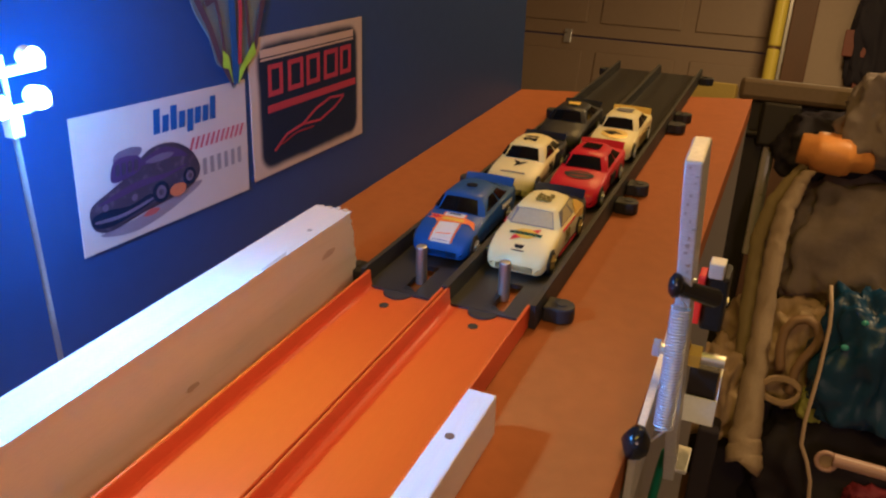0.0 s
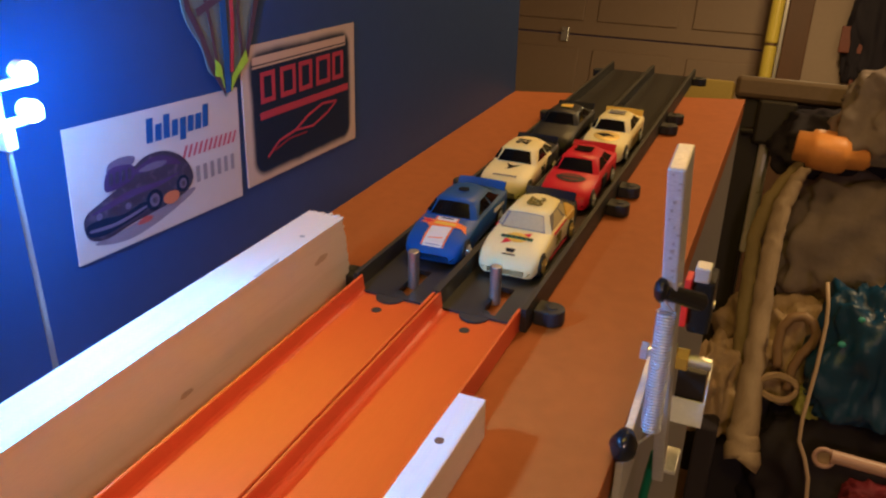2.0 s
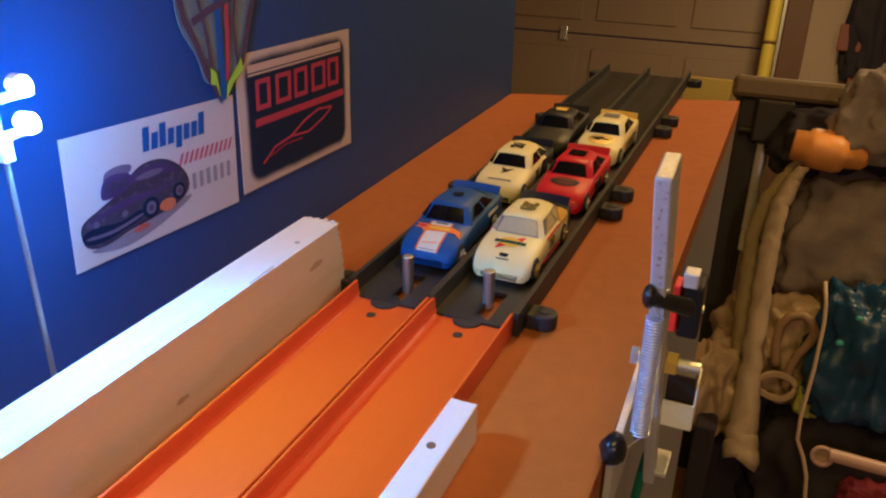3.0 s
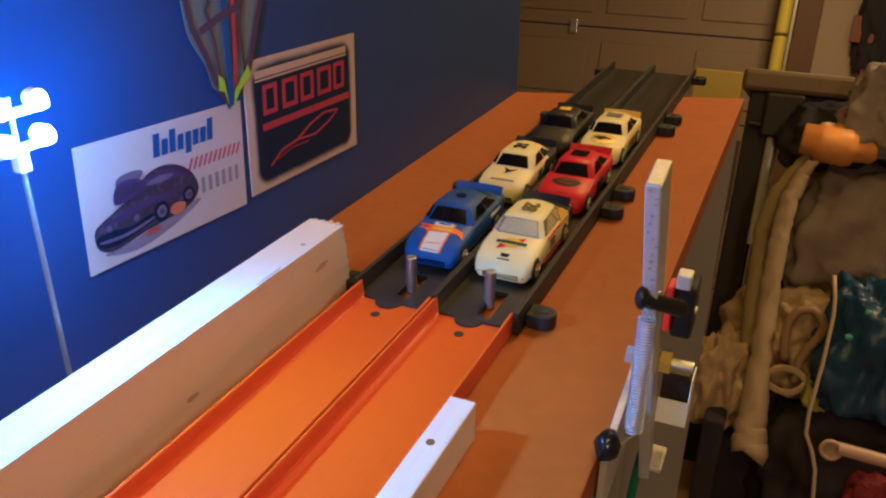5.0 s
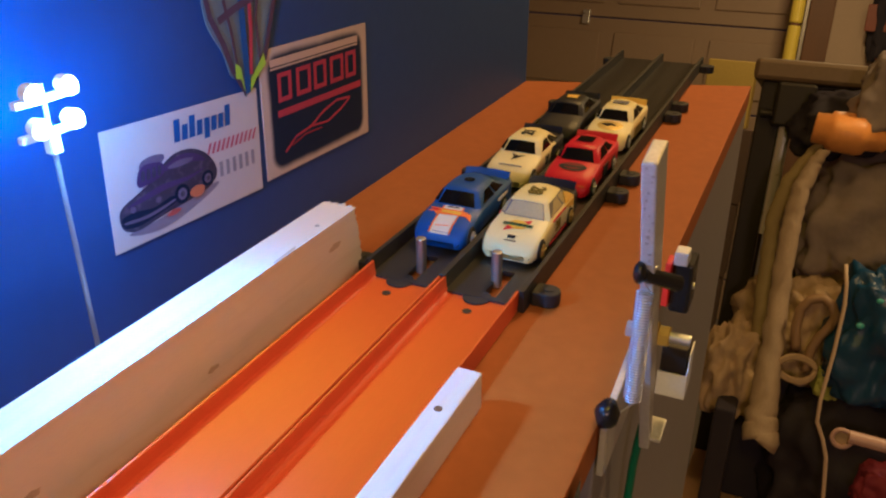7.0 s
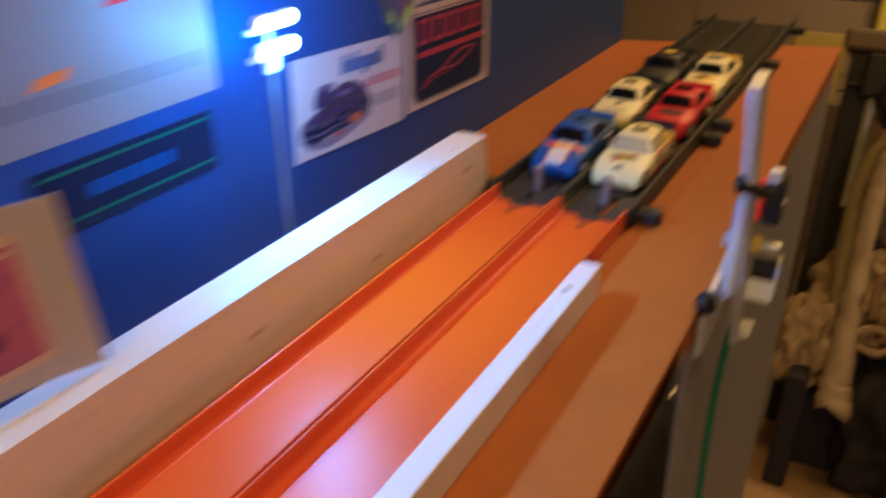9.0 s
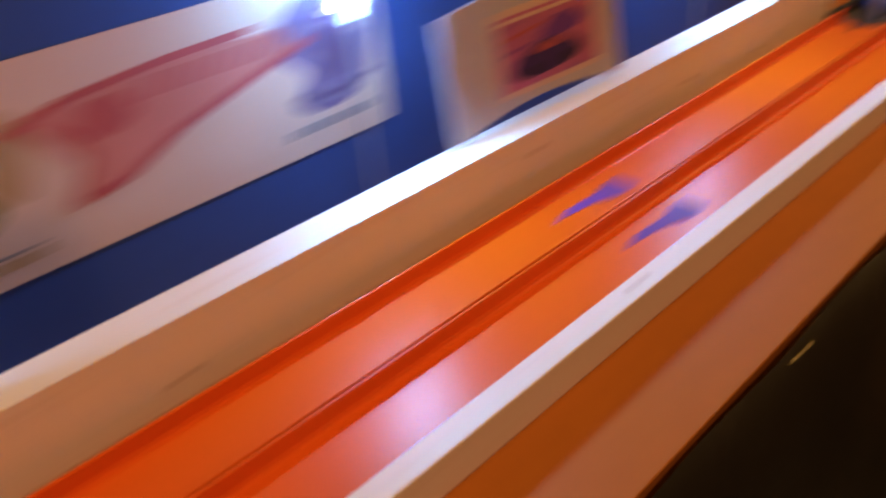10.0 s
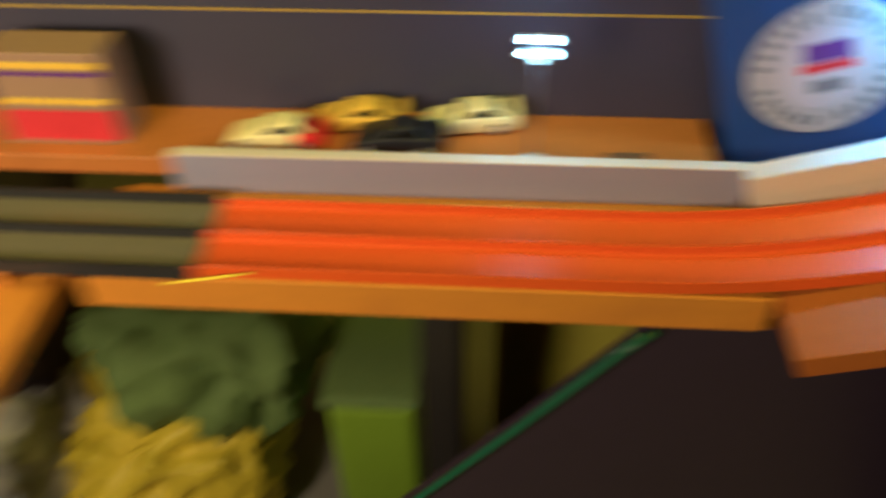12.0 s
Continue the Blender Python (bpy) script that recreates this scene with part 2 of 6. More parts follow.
def plate(points, thick, bm=None):
    """A flat piece with the given outline, made thick along its normal."""
    b = bmesh.new() if bm is None else bm
    p = [Vector(q) for q in points]
    n = Vector()
    for i in range(len(p)):
        n += (p[i] - p[0]).cross(p[(i + 1) % len(p)] - p[0])
    n = n.normalized() * thick
    lo, hi = [b.verts.new(q) for q in p], [b.verts.new(q + n) for q in p]
    b.faces.new(lo[::-1])
    b.faces.new(hi)
    for i in range(len(p)):
        j = (i + 1) % len(p)
        b.faces.new((lo[i], lo[j], hi[j], hi[i]))
    return b


def lettering(text, size, m, thick=0.0002, squeeze=1.0, bold=0.0):
    """Letters of the built-in font as a bmesh, centred on m's origin, in m's x-y plane."""
    cu = bpy.data.curves.new("letters", "FONT")
    cu.body, cu.size, cu.align_x, cu.align_y, cu.extrude, cu.resolution_u = text, size, "CENTER", "CENTER", thick, 3
    cu.offset = bold * size
    ob = bpy.data.objects.new("letters", cu)
    me = bpy.data.meshes.new_from_object(ob)
    b = bmesh.new()
    b.from_mesh(me)
    bpy.data.objects.remove(ob)
    bpy.data.curves.remove(cu)
    bpy.data.meshes.remove(me)
    bmesh.ops.transform(b, matrix=m @ Matrix.Diagonal((squeeze, 1, 1, 1)), verts=b.verts)
    return b


def rounded(pts, n=4):
    """A smooth closed outline through the given points."""
    out, m = [], len(pts)
    for i in range(m):
        p = [Vector(pts[(i + d) % m]) for d in (-1, 0, 1, 2)]
        for k in range(n):
            t = k / n
            q = 0.5 * (2 * p[1] + (p[2] - p[0]) * t + (2 * p[0] - 5 * p[1] + 4 * p[2] - p[3]) * t * t + (3 * p[1] - p[0] - 3 * p[2] + p[3]) * t ** 3)
            out.append(tuple(q))
    return out


def at(x, y, z):
    """A place on the ramp."""
    return RAMP @ Matrix.Translation((x, y, z))


# ---- the room ----
CONCRETE = mat("grey_concrete", (0.20, 0.19, 0.18), 0.8, vary=0.2, grain=0.15, scale=4, bump=0.2, stain=(0.09, 0.08, 0.07), stain_amount=0.5, depth=0.002)
PLASTER = mat("tan_painted_plaster", (0.50, 0.39, 0.28), 0.8, vary=0.08, grain=0.05, scale=5, bump=0.1, depth=0.002)
DOORPAINT = mat("beige_garage_door_paint", (0.38, 0.28, 0.19), 0.55, vary=0.08, grain=0.05, scale=6, bump=0.08, depth=0.001)
DARKWOOD = mat("dark_stained_wood", (0.16, 0.08, 0.035), 0.55, vary=0.25, grain=0.2, scale=15, stretch=(4, 4, 0.5), bump=0.2, depth=0.001)
YELLOW = mat("yellow_painted_steel", (0.88, 0.72, 0.02), 0.4, vary=0.1, grain=0.06, scale=20, bump=0.05, depth=0.0005)

solid("floor", box(-3.1, 2.3, -4.1, 5.3, -0.1, 0), CONCRETE, Matrix(), "stained grey concrete garage floor", "floor", kind="structure")
solid("ceiling", box(-3.1, 2.3, -4.1, 5.3, 2.75, 2.85), PLASTER, Matrix(), "plain tan plaster garage ceiling", "ceiling", kind="structure")
solid("wall_west", box(-3.1, -3.0, -4.0, 5.0, 0, 2.75), PLASTER, Matrix(), "plain tan plaster garage wall", "wall", kind="structure")
solid("wall_east", box(2.2, 2.3, -4.0, 5.0, 0, 2.75), PLASTER, Matrix(), "plain tan plaster garage wall", "wall", kind="structure")
solid("wall_south", box(-3.1, 2.3, -4.1, -4.0, 0, 2.75), PLASTER, Matrix(), "plain tan plaster garage wall", "wall", kind="structure")
wn = box(0.21, 2.3, 5.0, 5.15, 0, 2.75)
box(-3.1, 0.21, 5.0, 5.15, 2.4, 2.75, bm=wn)
solid("wall_north", wn, PLASTER, Matrix(), "tan plaster wall beside the garage door", "wall", kind="structure")

door = thing("door_1", Matrix.Translation((-1.45, 5.06, 0)), "beige sectional garage door with raised panels, closed", "garage door", kind="structure")
for k in range(5):
    z0 = max(0.0, -0.26 + 0.53 * k)
    z1 = 0.27 + 0.53 * k
    b = box(-1.55, 1.55, -0.02, 0.02, z0 + 0.004, z1 - 0.004, 0.006)
    for j in range(5):
        xa = -1.5 + 0.61 * j
        if z1 - z0 > 0.3:
            box(xa + 0.04, xa + 0.56, -0.030, -0.018, z0 + 0.09, z1 - 0.09, 0.008, bm=b)
    part("door_panel", b, DOORPAINT, door)
    for j in range(3):
        xa = -1.395 + 1.5 * j + (0.0 if j == 0 else -0.05)
        part("hinge", box(0.12 + xa * 0.9 - 0.025, 0.12 + xa * 0.9 + 0.025, -0.04, -0.02, z1 - 0.05, z1 + 0.04, 0.004), STEEL, door, "grey steel hinge")
post = thing("door_track_post", Matrix.Translation((0.015, 4.8, 0)), "bright yellow upright tube beside the garage door", "post")
part("tube", rod((0, 0, 0), (0, 0, 1.862), 0.036, bevel=0.01), YELLOW, post)
part("tube", rod((0, 0, 1.874), (0, 0, 2.5), 0.036, bevel=0.01), YELLOW, post)
part("collar", rod((0, 0, 1.858), (0, 0, 1.878), 0.03), DARKWOOD, post)
solid("trim_door_jamb", box(0.075, 0.21, 4.94, 5.14, 0, 2.4, 0.005), DARKWOOD, Matrix(), "dark brown wooden jamb of the garage door", "door jamb", kind="structure")
solid("rail_beside_jamb", box(0.052, 0.072, 4.93, 4.98, 0, 2.4, 0.002), PINSTEEL, Matrix(), "grey steel door rail along the jamb", "door rail")
REDWOOD = mat("red_brown_wood", (0.22, 0.062, 0.03), 0.5, vary=0.2, grain=0.15, scale=12, stretch=(1, 1, 6), bump=0.1, depth=0.001)
sign = thing("wooden_sign", Matrix.Translation((0.47, 4.9, 1.42)), "small red-brown wooden board on a thin post", "sign")
part("board", box(-0.09, 0.09, -0.012, 0.012, 0.45, 0.60, 0.004), REDWOOD, sign)
part("post", box(0.0, 0.02, -0.01, 0.01, -1.42, 0.45, 0.003), REDWOOD, sign)
part("base", box(-0.12, 0.14, -0.1, 0.1, -1.42, -1.39, 0.004), REDWOOD, sign)
cab = thing("storage_crate", Matrix.Translation((-0.24, 4.4, 0)), "stack of dull yellow cardboard boxes by the garage door", "box")
CARD = mat("dull_yellow_cardboard", (0.50, 0.36, 0.04), 0.7, vary=0.12, grain=0.1, scale=10, bump=0.1, depth=0.001)
BROWNCARD = mat("dark_brown_cardboard", (0.10, 0.065, 0.045), 0.8, vary=0.2, grain=0.1, scale=10, bump=0.1, depth=0.001)
for k in range(4):
    part("carton", box(-0.15 + 0.008 * k, 0.14 + 0.008 * k, -0.12, 0.12, 0.415 * k, 0.415 * k + 0.41, 0.006) if k < 3 else box(-0.13, 0.12, -0.11, 0.11, 1.245, 1.60, 0.006), CARD if k == 3 else BROWNCARD, cab)

# ---- the ramp and its walls ----
ramp_board = thing("ramp_board", RAMP, "long brown hardboard ramp that carries the toy track", "ramp")
b = box(-0.112, 0.101, -1.318, 0.452, -0.019, 0, 0.0005)
for v in b.verts:
    if v.co.y > 0.4:
        v.co.y += 0.338 * v.co.x
part("deck", b, HARDBOARD, ramp_board, "brown hardboard deck, its upper end cut askew")
for y in (-1.10, -0.75, -0.4, 0.05, 0.385):
    part("batten", box(-0.10, 0.09, y - 0.02, y + 0.02, -0.055, -0.0195, 0.001), DARKWOOD, ramp_board)
end_y = 0.417
solid("wall_navy", box(-0.13, -0.1125, -1.325, end_y, -0.30, 0.25, 0.0015), NAVY, RAMP, "dark navy painted backing wall along the ramp", "wall", kind="structure")
side = thing("side_panel", RAMP, "grey painted side panel under the edge of the ramp", "panel")
part("panel", box(0.0895, 0.1005, -0.10, 0.478, -0.80, -0.0195, 0.001), GREYPAINT, side)
part("strip", box(0.0895, 0.1003, 0.4545, 0.478, -0.019, -0.0005, 0.0008), GREYPAINT, side)
BLACKCLOTH = mat("black_glossy_sheeting", (0.010, 0.007, 0.015), 0.5, vary=0.3, grain=0.1, scale=20, bump=0.15, depth=0.002)
b = bmesh.new()
cols = []
for k in range(61):
    y = -1.24 + 1.105 * k / 60
    xx = 0.1045 + 0.001 * math.sin(k * 0.9) + 0.0008 * math.sin(k * 0.37 + 1)
    cols.append([b.verts.new((xx + 0.001 * j * math.sin(k * 0.5 + 3 * j), y, -0.0012 - 0.085 * j)) for j in range(9)])
for c0, c1 in zip(cols, cols[1:]):
    for j in range(8):
        b.faces.new((c0[j], c1[j], c1[j + 1], c0[j + 1]))
bmesh.ops.solidify(b, geom=b.faces[:], thickness=0.0012)
skirt = thing("black_skirt", RAMP, "black plastic sheeting hanging under the ramp edge", "sheeting")
part("sheet", b, BLACKCLOTH, skirt, smooth=True)
for k in range(9):
    y = -1.20 + 0.13 * k
    part("staple", box(0.1052, 0.1066, y - 0.0025, y + 0.0025, -0.0083, -0.0080), PINSTEEL, skirt, "small dull staple")

# left rail: white painted timber with a rough sawn end
rail = thing("guide_rail", RAMP, "long white painted timber rail beside the orange track", "rail")
b = bmesh.new()
rows = []
random.seed(4)
n = 26
for k in range(n + 1):
    z = 0.039 * k / n
    rows.append([b.verts.new((-0.0717, -1.318, z)), b.verts.new((-0.0516, -1.318, z)), b.verts.new((-0.0516, -0.031 + 0.006 * (1 - z / 0.039) + random.uniform(-0.0011, 0.0011), z)), b.verts.new((-0.0717, -0.029 + 0.006 * (1 - z / 0.039) + random.uniform(-0.001, 0.001), z))])
for r0, r1 in zip(rows, rows[1:]):
    for i in range(4):
        b.faces.new((r0[i], r0[(i + 1) % 4], r1[(i + 1) % 4], r1[i]))
b.faces.new(rows[0][::-1])
b.faces.new(rows[-1])
for k in range(9):
    x = -0.0712 + 0.0021 * k
    h = random.uniform(0.0006, 0.0016)
    box(x, x + random.uniform(0.0012, 0.0019), -0.0305, -0.0290 + random.uniform(0.0002, 0.0016), 0.0392 - h, 0.0390 + random.uniform(-0.0006, 0.0003), bm=b)
part("timber", b, WHITEWOOD, rail)
KNOT = mat("brown_knot", (0.50, 0.40, 0.31), 0.55, vary=0.3, grain=0.2, scale=200, bump=0.1, depth=0.0003)
random.seed(11)
for y, z, r in ((-0.052, 0.026, 0.0034), (-0.150, 0.012, 0.0022), (-0.24, 0.018, 0.0028), (-0.39, 0.027, 0.0030), (-0.60, 0.014, 0.0026), (-0.83, 0.024, 0.0032), (-1.06, 0.016, 0.0028)):
    part("knot", plate([(-0.05155, y + 1.7 * r * math.cos(a) * random.uniform(0.75, 1.15), z + 0.6 * r * math.sin(a) * random.uniform(0.7, 1.15)) for a in [2 * math.pi * k / 14 for k in range(14)]], 0.0001), KNOT, rail, "brown knot showing through the paint")
for y in (-0.098, -0.72):
    part("chip", plate([(-0.0530 - random.uniform(0, 0.0012), y + 0.010 * k - 0.004 + random.uniform(-0.001, 0.001), 0.03905) for k in range(3)] + [(-0.05165, y + 0.012, 0.03905), (-0.05165, y - 0.004, 0.03905)], 0.00012), KNOT, rail, "chipped paint on the edge")
for y in (-0.058, -0.49, -0.95):
    part("nail_head", rod((-0.0575, y, 0.0388), (-0.0575, y, 0.03915), 0.0013, seg=10), PINSTEEL, rail, "sunken nail head")
rail2 = thing("guide_rail", RAMP, "low white painted timber strip beside the orange track", "rail")
part("timber", box(0.0437, 0.0546, -1.124, -0.113, 0.0, 0.0172, 0.0006), WHITEWOOD, rail2)
for y in (-0.142, -0.45, -0.76, -1.06):
    part("screw_hole", rod((0.0485, y, 0.01715), (0.0485, y, 0.01745), 0.0017, seg=12), DARKWOOD, rail2, "countersunk screw hole")


# ---- track ----
def lane_profile(xc, half, floor, top, wall, base=0.0006):
    """One lane: a flat floor between two upright rims that lean out a little."""
    left = [(0, base), (0, top - 0.0005), (0.0003, top - 0.0001), (wall * 0.5, top), (wall - 0.0003, top - 0.0001), (wall, top - 0.0006), (wall + 0.0004, floor + 0.0026), (wall + 0.0010, floor + 0.0010), (wall + 0.0019, floor + 0.0002), (wall + 0.0030, floor)]
    return [(xc - half + x, z) for x, z in left] + [(xc + half - x, z) for x, z in left[::-1]]


lanes = thing("orange_track", RAMP, "two-lane bright orange plastic toy car track", "toy track")
for xc in (-0.0210, 0.0210):
    b = prism(lane_profile(xc, 0.0206, 0.0030, 0.0118, 0.0016), -1.219, -0.033, steps=20)
    ob = part("lane", b, ORANGE, lanes)
    part("rivet_hole", rod((xc - 0.004 if xc < 0 else xc - 0.001, -0.048, 0.0030), (xc - 0.004 if xc < 0 else xc - 0.001, -0.048, 0.0032), 0.0024, seg=16), RUBBER, lanes, "dark round hole")


def flame(xc, y, parent, z=0.0030, n=7):
    b = bmesh.new()
    left, right = [], []
    for k in range(n + 1):
        u = k / n
        w = 0.0062 * (1 - u) ** 0.8 * (1 + 0.35 * math.sin(9 * u)) + 0.0005
        left.append((xc - w + 0.002 * math.sin(6 * u), y - 0.052 * u, z))
        right.append((xc + w + 0.002 * math.sin(6 * u), y - 0.052 * u, z))
    plate(left + right[::-1], 0.0003, bm=b)
    return part("flame_print", b, INKPURPLE, parent, "purple flame printed on the lane")


for xc in (-0.0225, 0.0185):
    flame(xc, -0.356, lanes)
    flame(xc, -0.995, lanes)

start = thing("start_track", RAMP, "two-lane matt black starting gate track", "toy track")
for xc in (-0.0212, 0.0212):
    b = bmesh.new()
    y0, y1 = -0.0345, 0.545
    # floor in four pieces round the pin slot
    sx0, sx1 = xc + 0.0005 - (0.003 if xc < 0 else 0), xc + 0.0075 - (0.003 if xc < 0 else 0)
    for bx in ((xc - 0.0205, sx0, y0, -0.002), (sx1, xc + 0.0205, y0, -0.002), (sx0, sx1, y0, -0.031), (xc - 0.0205, xc + 0.0205, -0.002, y1)):
        box(bx[0], bx[1], bx[2], bx[3], 0.0015, 0.0042, bm=b)
    part("lane_floor", b, BLACKFLOOR, start)
for x0, x1 in ((-0.0450, -0.0417), (-0.0022, 0.0022), (0.0417, 0.0450)):
    part("lane_wall", prism([(x0, 0.0008), (x0 + 0.0005, 0.0126), (x1 - 0.0005, 0.0126), (x1, 0.0008)], -0.0345, 0.545), BLACKPLA, start)
for xc in (-0.0245, 0.0195):
    part("tongue", rod((xc, -0.0335, 0.0026), (xc, -0.0335, 0.0040), 0.0074, seg=28, bevel=0.0003), BLACKPLA, start, "round black joining tongue")
LUGS = {1: (-0.019, 0.131, 0.166, 0.329, 0.365, 0.525), -1: (-0.024, 0.128, 0.325, 0.52)}
for s, spots in LUGS.items():
    for yy in spots:
        b = box(min(s * 0.0452, s * 0.0525), max(s * 0.0452, s * 0.0525), yy - 0.006, yy + 0.006, 0.0004, 0.0080, 0.0008)
        rod((s * 0.0525, yy, 0.0004), (s * 0.0525, yy, 0.0080), 0.0064, seg=24, bevel=0.0009, bm=b)
        lug = part("lug", b, BLACKPLA, start, "rounded black screw lug")
        part("screw_head", rod((s * 0.0530, yy, 0.0079), (s * 0.0530, yy, 0.0085), 0.0024, seg=14), RUBBER, lug)
for x, y in ((-0.0210, -0.0150), (0.0222, -0.0135)):
    solid("start_pin", rod((x, y, 0.0005), (x, y, 0.0212), 0.0029, seg=24, bevel=0.0007), PINSTEEL, RAMP, "dull steel starting pin standing up through the track", "pin", "starting pins", smooth=False)


# ---- stadium floodlights ----
def floodlight(m, foot):
    f = thing("floodlight", m, "white model stadium floodlight, four lit bulbs on a grey pole", "floodlight", "stadium floodlights")
    part("pole", rod((0, 0, foot), (0, 0, 0.135), 0.0010, 0.0009, seg=10), POLEGREY, f, "thin grey-white pole")
    part("foot", rod((0, 0, foot), (0, 0, foot + 0.003), 0.009, 0.008, seg=18), LAMPWHITE, f)
    part("socket", box(-0.0022, 0.0022, -0.0022, 0.0022, 0.110, 0.1175, 0.0006), LAMPWHITE, f)
    for z in (0.1185, 0.1305):
        part("crossbar", box(0.0, 0.0028, -0.0135, 0.0135, z - 0.0016, z + 0.0012, 0.0005), LAMPWHITE, f)
        for y in (-0.0072, 0.0072):
            h = part("lamp_head", rod((0.001, y, z + 0.0035), (0.005, y, z + 0.0028), 0.0030, 0.0038, seg=16), LAMPWHITE, f)
            part("bulb", ball((0.0055, y, z + 0.0027), 0.0034, 12, (0.6, 1, 1)), LED, h, "lit cool white bulb", smooth=True)
    return f


for fx, fy, fz in FLOODS:
    floodlight(at(fx, fy, fz), -fz)
floodlight(Matrix.Translation((-0.088, -1.447, 0.789)), 0.018)


# ---- toy cars ----
def car(m, body, roof=None, glass=None, spoiler=None, tail=None, label="", group="toy cars on the start track", rims=None, cap=None, number="", numink=None, detail=None, roofturn=90, tail_from=8):
    c = thing("toy_car", m, label, "toy car", group)
    glass = glass or GLASSDARK

    def ring(y, w, zb, zs, zt):
        half = [(w * 0.90, zb), (w, zb + 0.0025), (w, zs - 0.0022), (w * 0.965, zs - 0.0006), (w * 0.86, zs + (zt - zs) * 0.35), (w * 0.5, zt - (zt - zs) * 0.08), (w * 0.18, zt)]
        return [(x, y, z) for x, z in half] + [(-x, y, z) for x, z in half[::-1]]

    secs = [(-0.0423, 0.0098, 0.0034, 0.0052, 0.0058), (-0.0415, 0.0130, 0.0020, 0.0076, 0.0085), (-0.0398, 0.0150, 0.0020, 0.0098, 0.0108), (-0.0345, 0.0162, 0.0021, 0.0124, 0.0134), (-0.026, 0.0167, 0.0026, 0.0146, 0.0157), (-0.016, 0.0165, 0.0026, 0.0159, 0.0173), (-0.008, 0.0161, 0.0026, 0.0166, 0.0182), (0.006, 0.0160, 0.0026, 0.0170, 0.0184), (0.018, 0.0164, 0.0026, 0.0173, 0.0186), (0.028, 0.0168, 0.0028, 0.0176, 0.0186), (0.036, 0.0163, 0.0034, 0.0177, 0.0185), (0.0402, 0.0150, 0.0042, 0.0172, 0.0180), (0.0412, 0.0128, 0.0058, 0.0150, 0.0158)]
    front = secs if tail is None else secs[:tail_from + 1]
    b = loft([ring(*s) for s in front])
    part("body", b, body, c, smooth="creased")
    if tail is not None:
        part("tail", loft([ring(*s) for s in secs[tail_from:]]), tail, c, "tail in a contrasting paint", smooth="creased")
    # cabin: outlines from the belt line up to the roof
    def outline(yf, yr, wf, wr, z, crown=0.0):
        return [(-wf * 0.8, yf + 0.0008, z), (-wf * 0.3, yf, z + crown), (wf * 0.3, yf, z + crown), (wf * 0.8, yf + 0.0008, z), (wf, yf + 0.003, z), (wf * 1.0, (yf + yr) / 2, z), (wr, yr - 0.003, z), (wr * 0.8, yr - 0.0006, z), (wr * 0.3, yr, z + crown), (-wr * 0.3, yr, z + crown), (-wr * 0.8, yr - 0.0006, z), (-wr, yr - 0.003, z), (-wf * 1.0, (yf + yr) / 2, z), (-wf, yf + 0.003, z)]
    lo = outline(-0.0160, 0.0325, 0.0152, 0.0146, 0.0166, 0.0004)
    mid = outline(-0.0134, 0.0280, 0.0138, 0.0130, 0.0191, 0.0005)
    hi = outline(-0.0092, 0.0205, 0.0113, 0.0103, 0.0239, 0.0007)
    top = outline(-0.0072, 0.0186, 0.0104, 0.0094, 0.0249, 0.0008)
    crown = outline(-0.0030, 0.0150, 0.0072, 0.0064, 0.0255, 0.0005)
    part("cabin", loft([lo, mid, hi, top, crown]), roof or body, c, smooth="creased")

    levels = [lo, mid, hi]

    def flank(k, t):
        """A point on the cabin's skin, column k, height t from the belt (0) to the roof edge (1)."""
        i, f = (0, t / 0.41) if t < 0.41 else (1, (t - 0.41) / 0.59)
        k0, kf = int(math.floor(k)), k - math.floor(k)
        n = len(lo)
        p0 = Vector(levels[i][k0 % n]).lerp(Vector(levels[i][(k0 + 1) % n]), kf)
        p1 = Vector(levels[i + 1][k0 % n]).lerp(Vector(levels[i + 1][(k0 + 1) % n]), kf)
        return p0.lerp(p1, f)

    def pane(name, k0, k1, t0, t1, skew=(0.0, 0.0), mt=None, lift=0.0):
        """Glass laid on the cabin's skin between columns and heights, a hair proud of it."""
        bb = bmesh.new()
        ks = sorted({k0, k1, *[k for k in range(math.ceil(k0), math.floor(k1) + 1)]})
        ts = sorted({t0, t1, *[t for t in (0.41, 0.7) if t0 < t < t1]})
        grid = []
        for t in ts:
            row = []
            h = (t - t0) / (t1 - t0)
            for k in ks:
                kk = k + (skew[0] if k == k0 else skew[1] if k == k1 else 0) * h
                q = flank(kk, t)
                e = (flank(kk + 0.02, t) - flank(kk - 0.02, t)).cross(flank(kk, min(t + 0.02, 1)) - flank(kk, t - 0.02)).normalized()
                if e.dot(q - Vector((0, 0.008, 0.012))) < 0:
                    e = -e
                row.append((q + e * 0.0001, q + e * (0.00045 + lift)))
            grid.append(row)
        for lay in (0, 1):
            vs = [[bb.verts.new(c[lay]) for c in r] for r in grid]
            for r0, r1 in zip(vs, vs[1:]):
                for i in range(len(ks) - 1):
                    bb.faces.new((r0[i], r0[i + 1], r1[i + 1], r1[i]))
            if lay == 0:
                keep = vs
            else:
                edge0 = keep[0] + [r[-1] for r in keep[1:]] + keep[-1][-2::-1] + [r[0] for r in keep[-2:0:-1]]
                edge1 = vs[0] + [r[-1] for r in vs[1:]] + vs[-1][-2::-1] + [r[0] for r in vs[-2:0:-1]]
                for i in range(len(edge0)):
                    j = (i + 1) % len(edge0)
                    bb.faces.new([bb.verts.new(v.co) for v in (edge0[i], edge0[j], edge1[j], edge1[i])])
        part(name, bb, mt or glass, c, smooth=True)

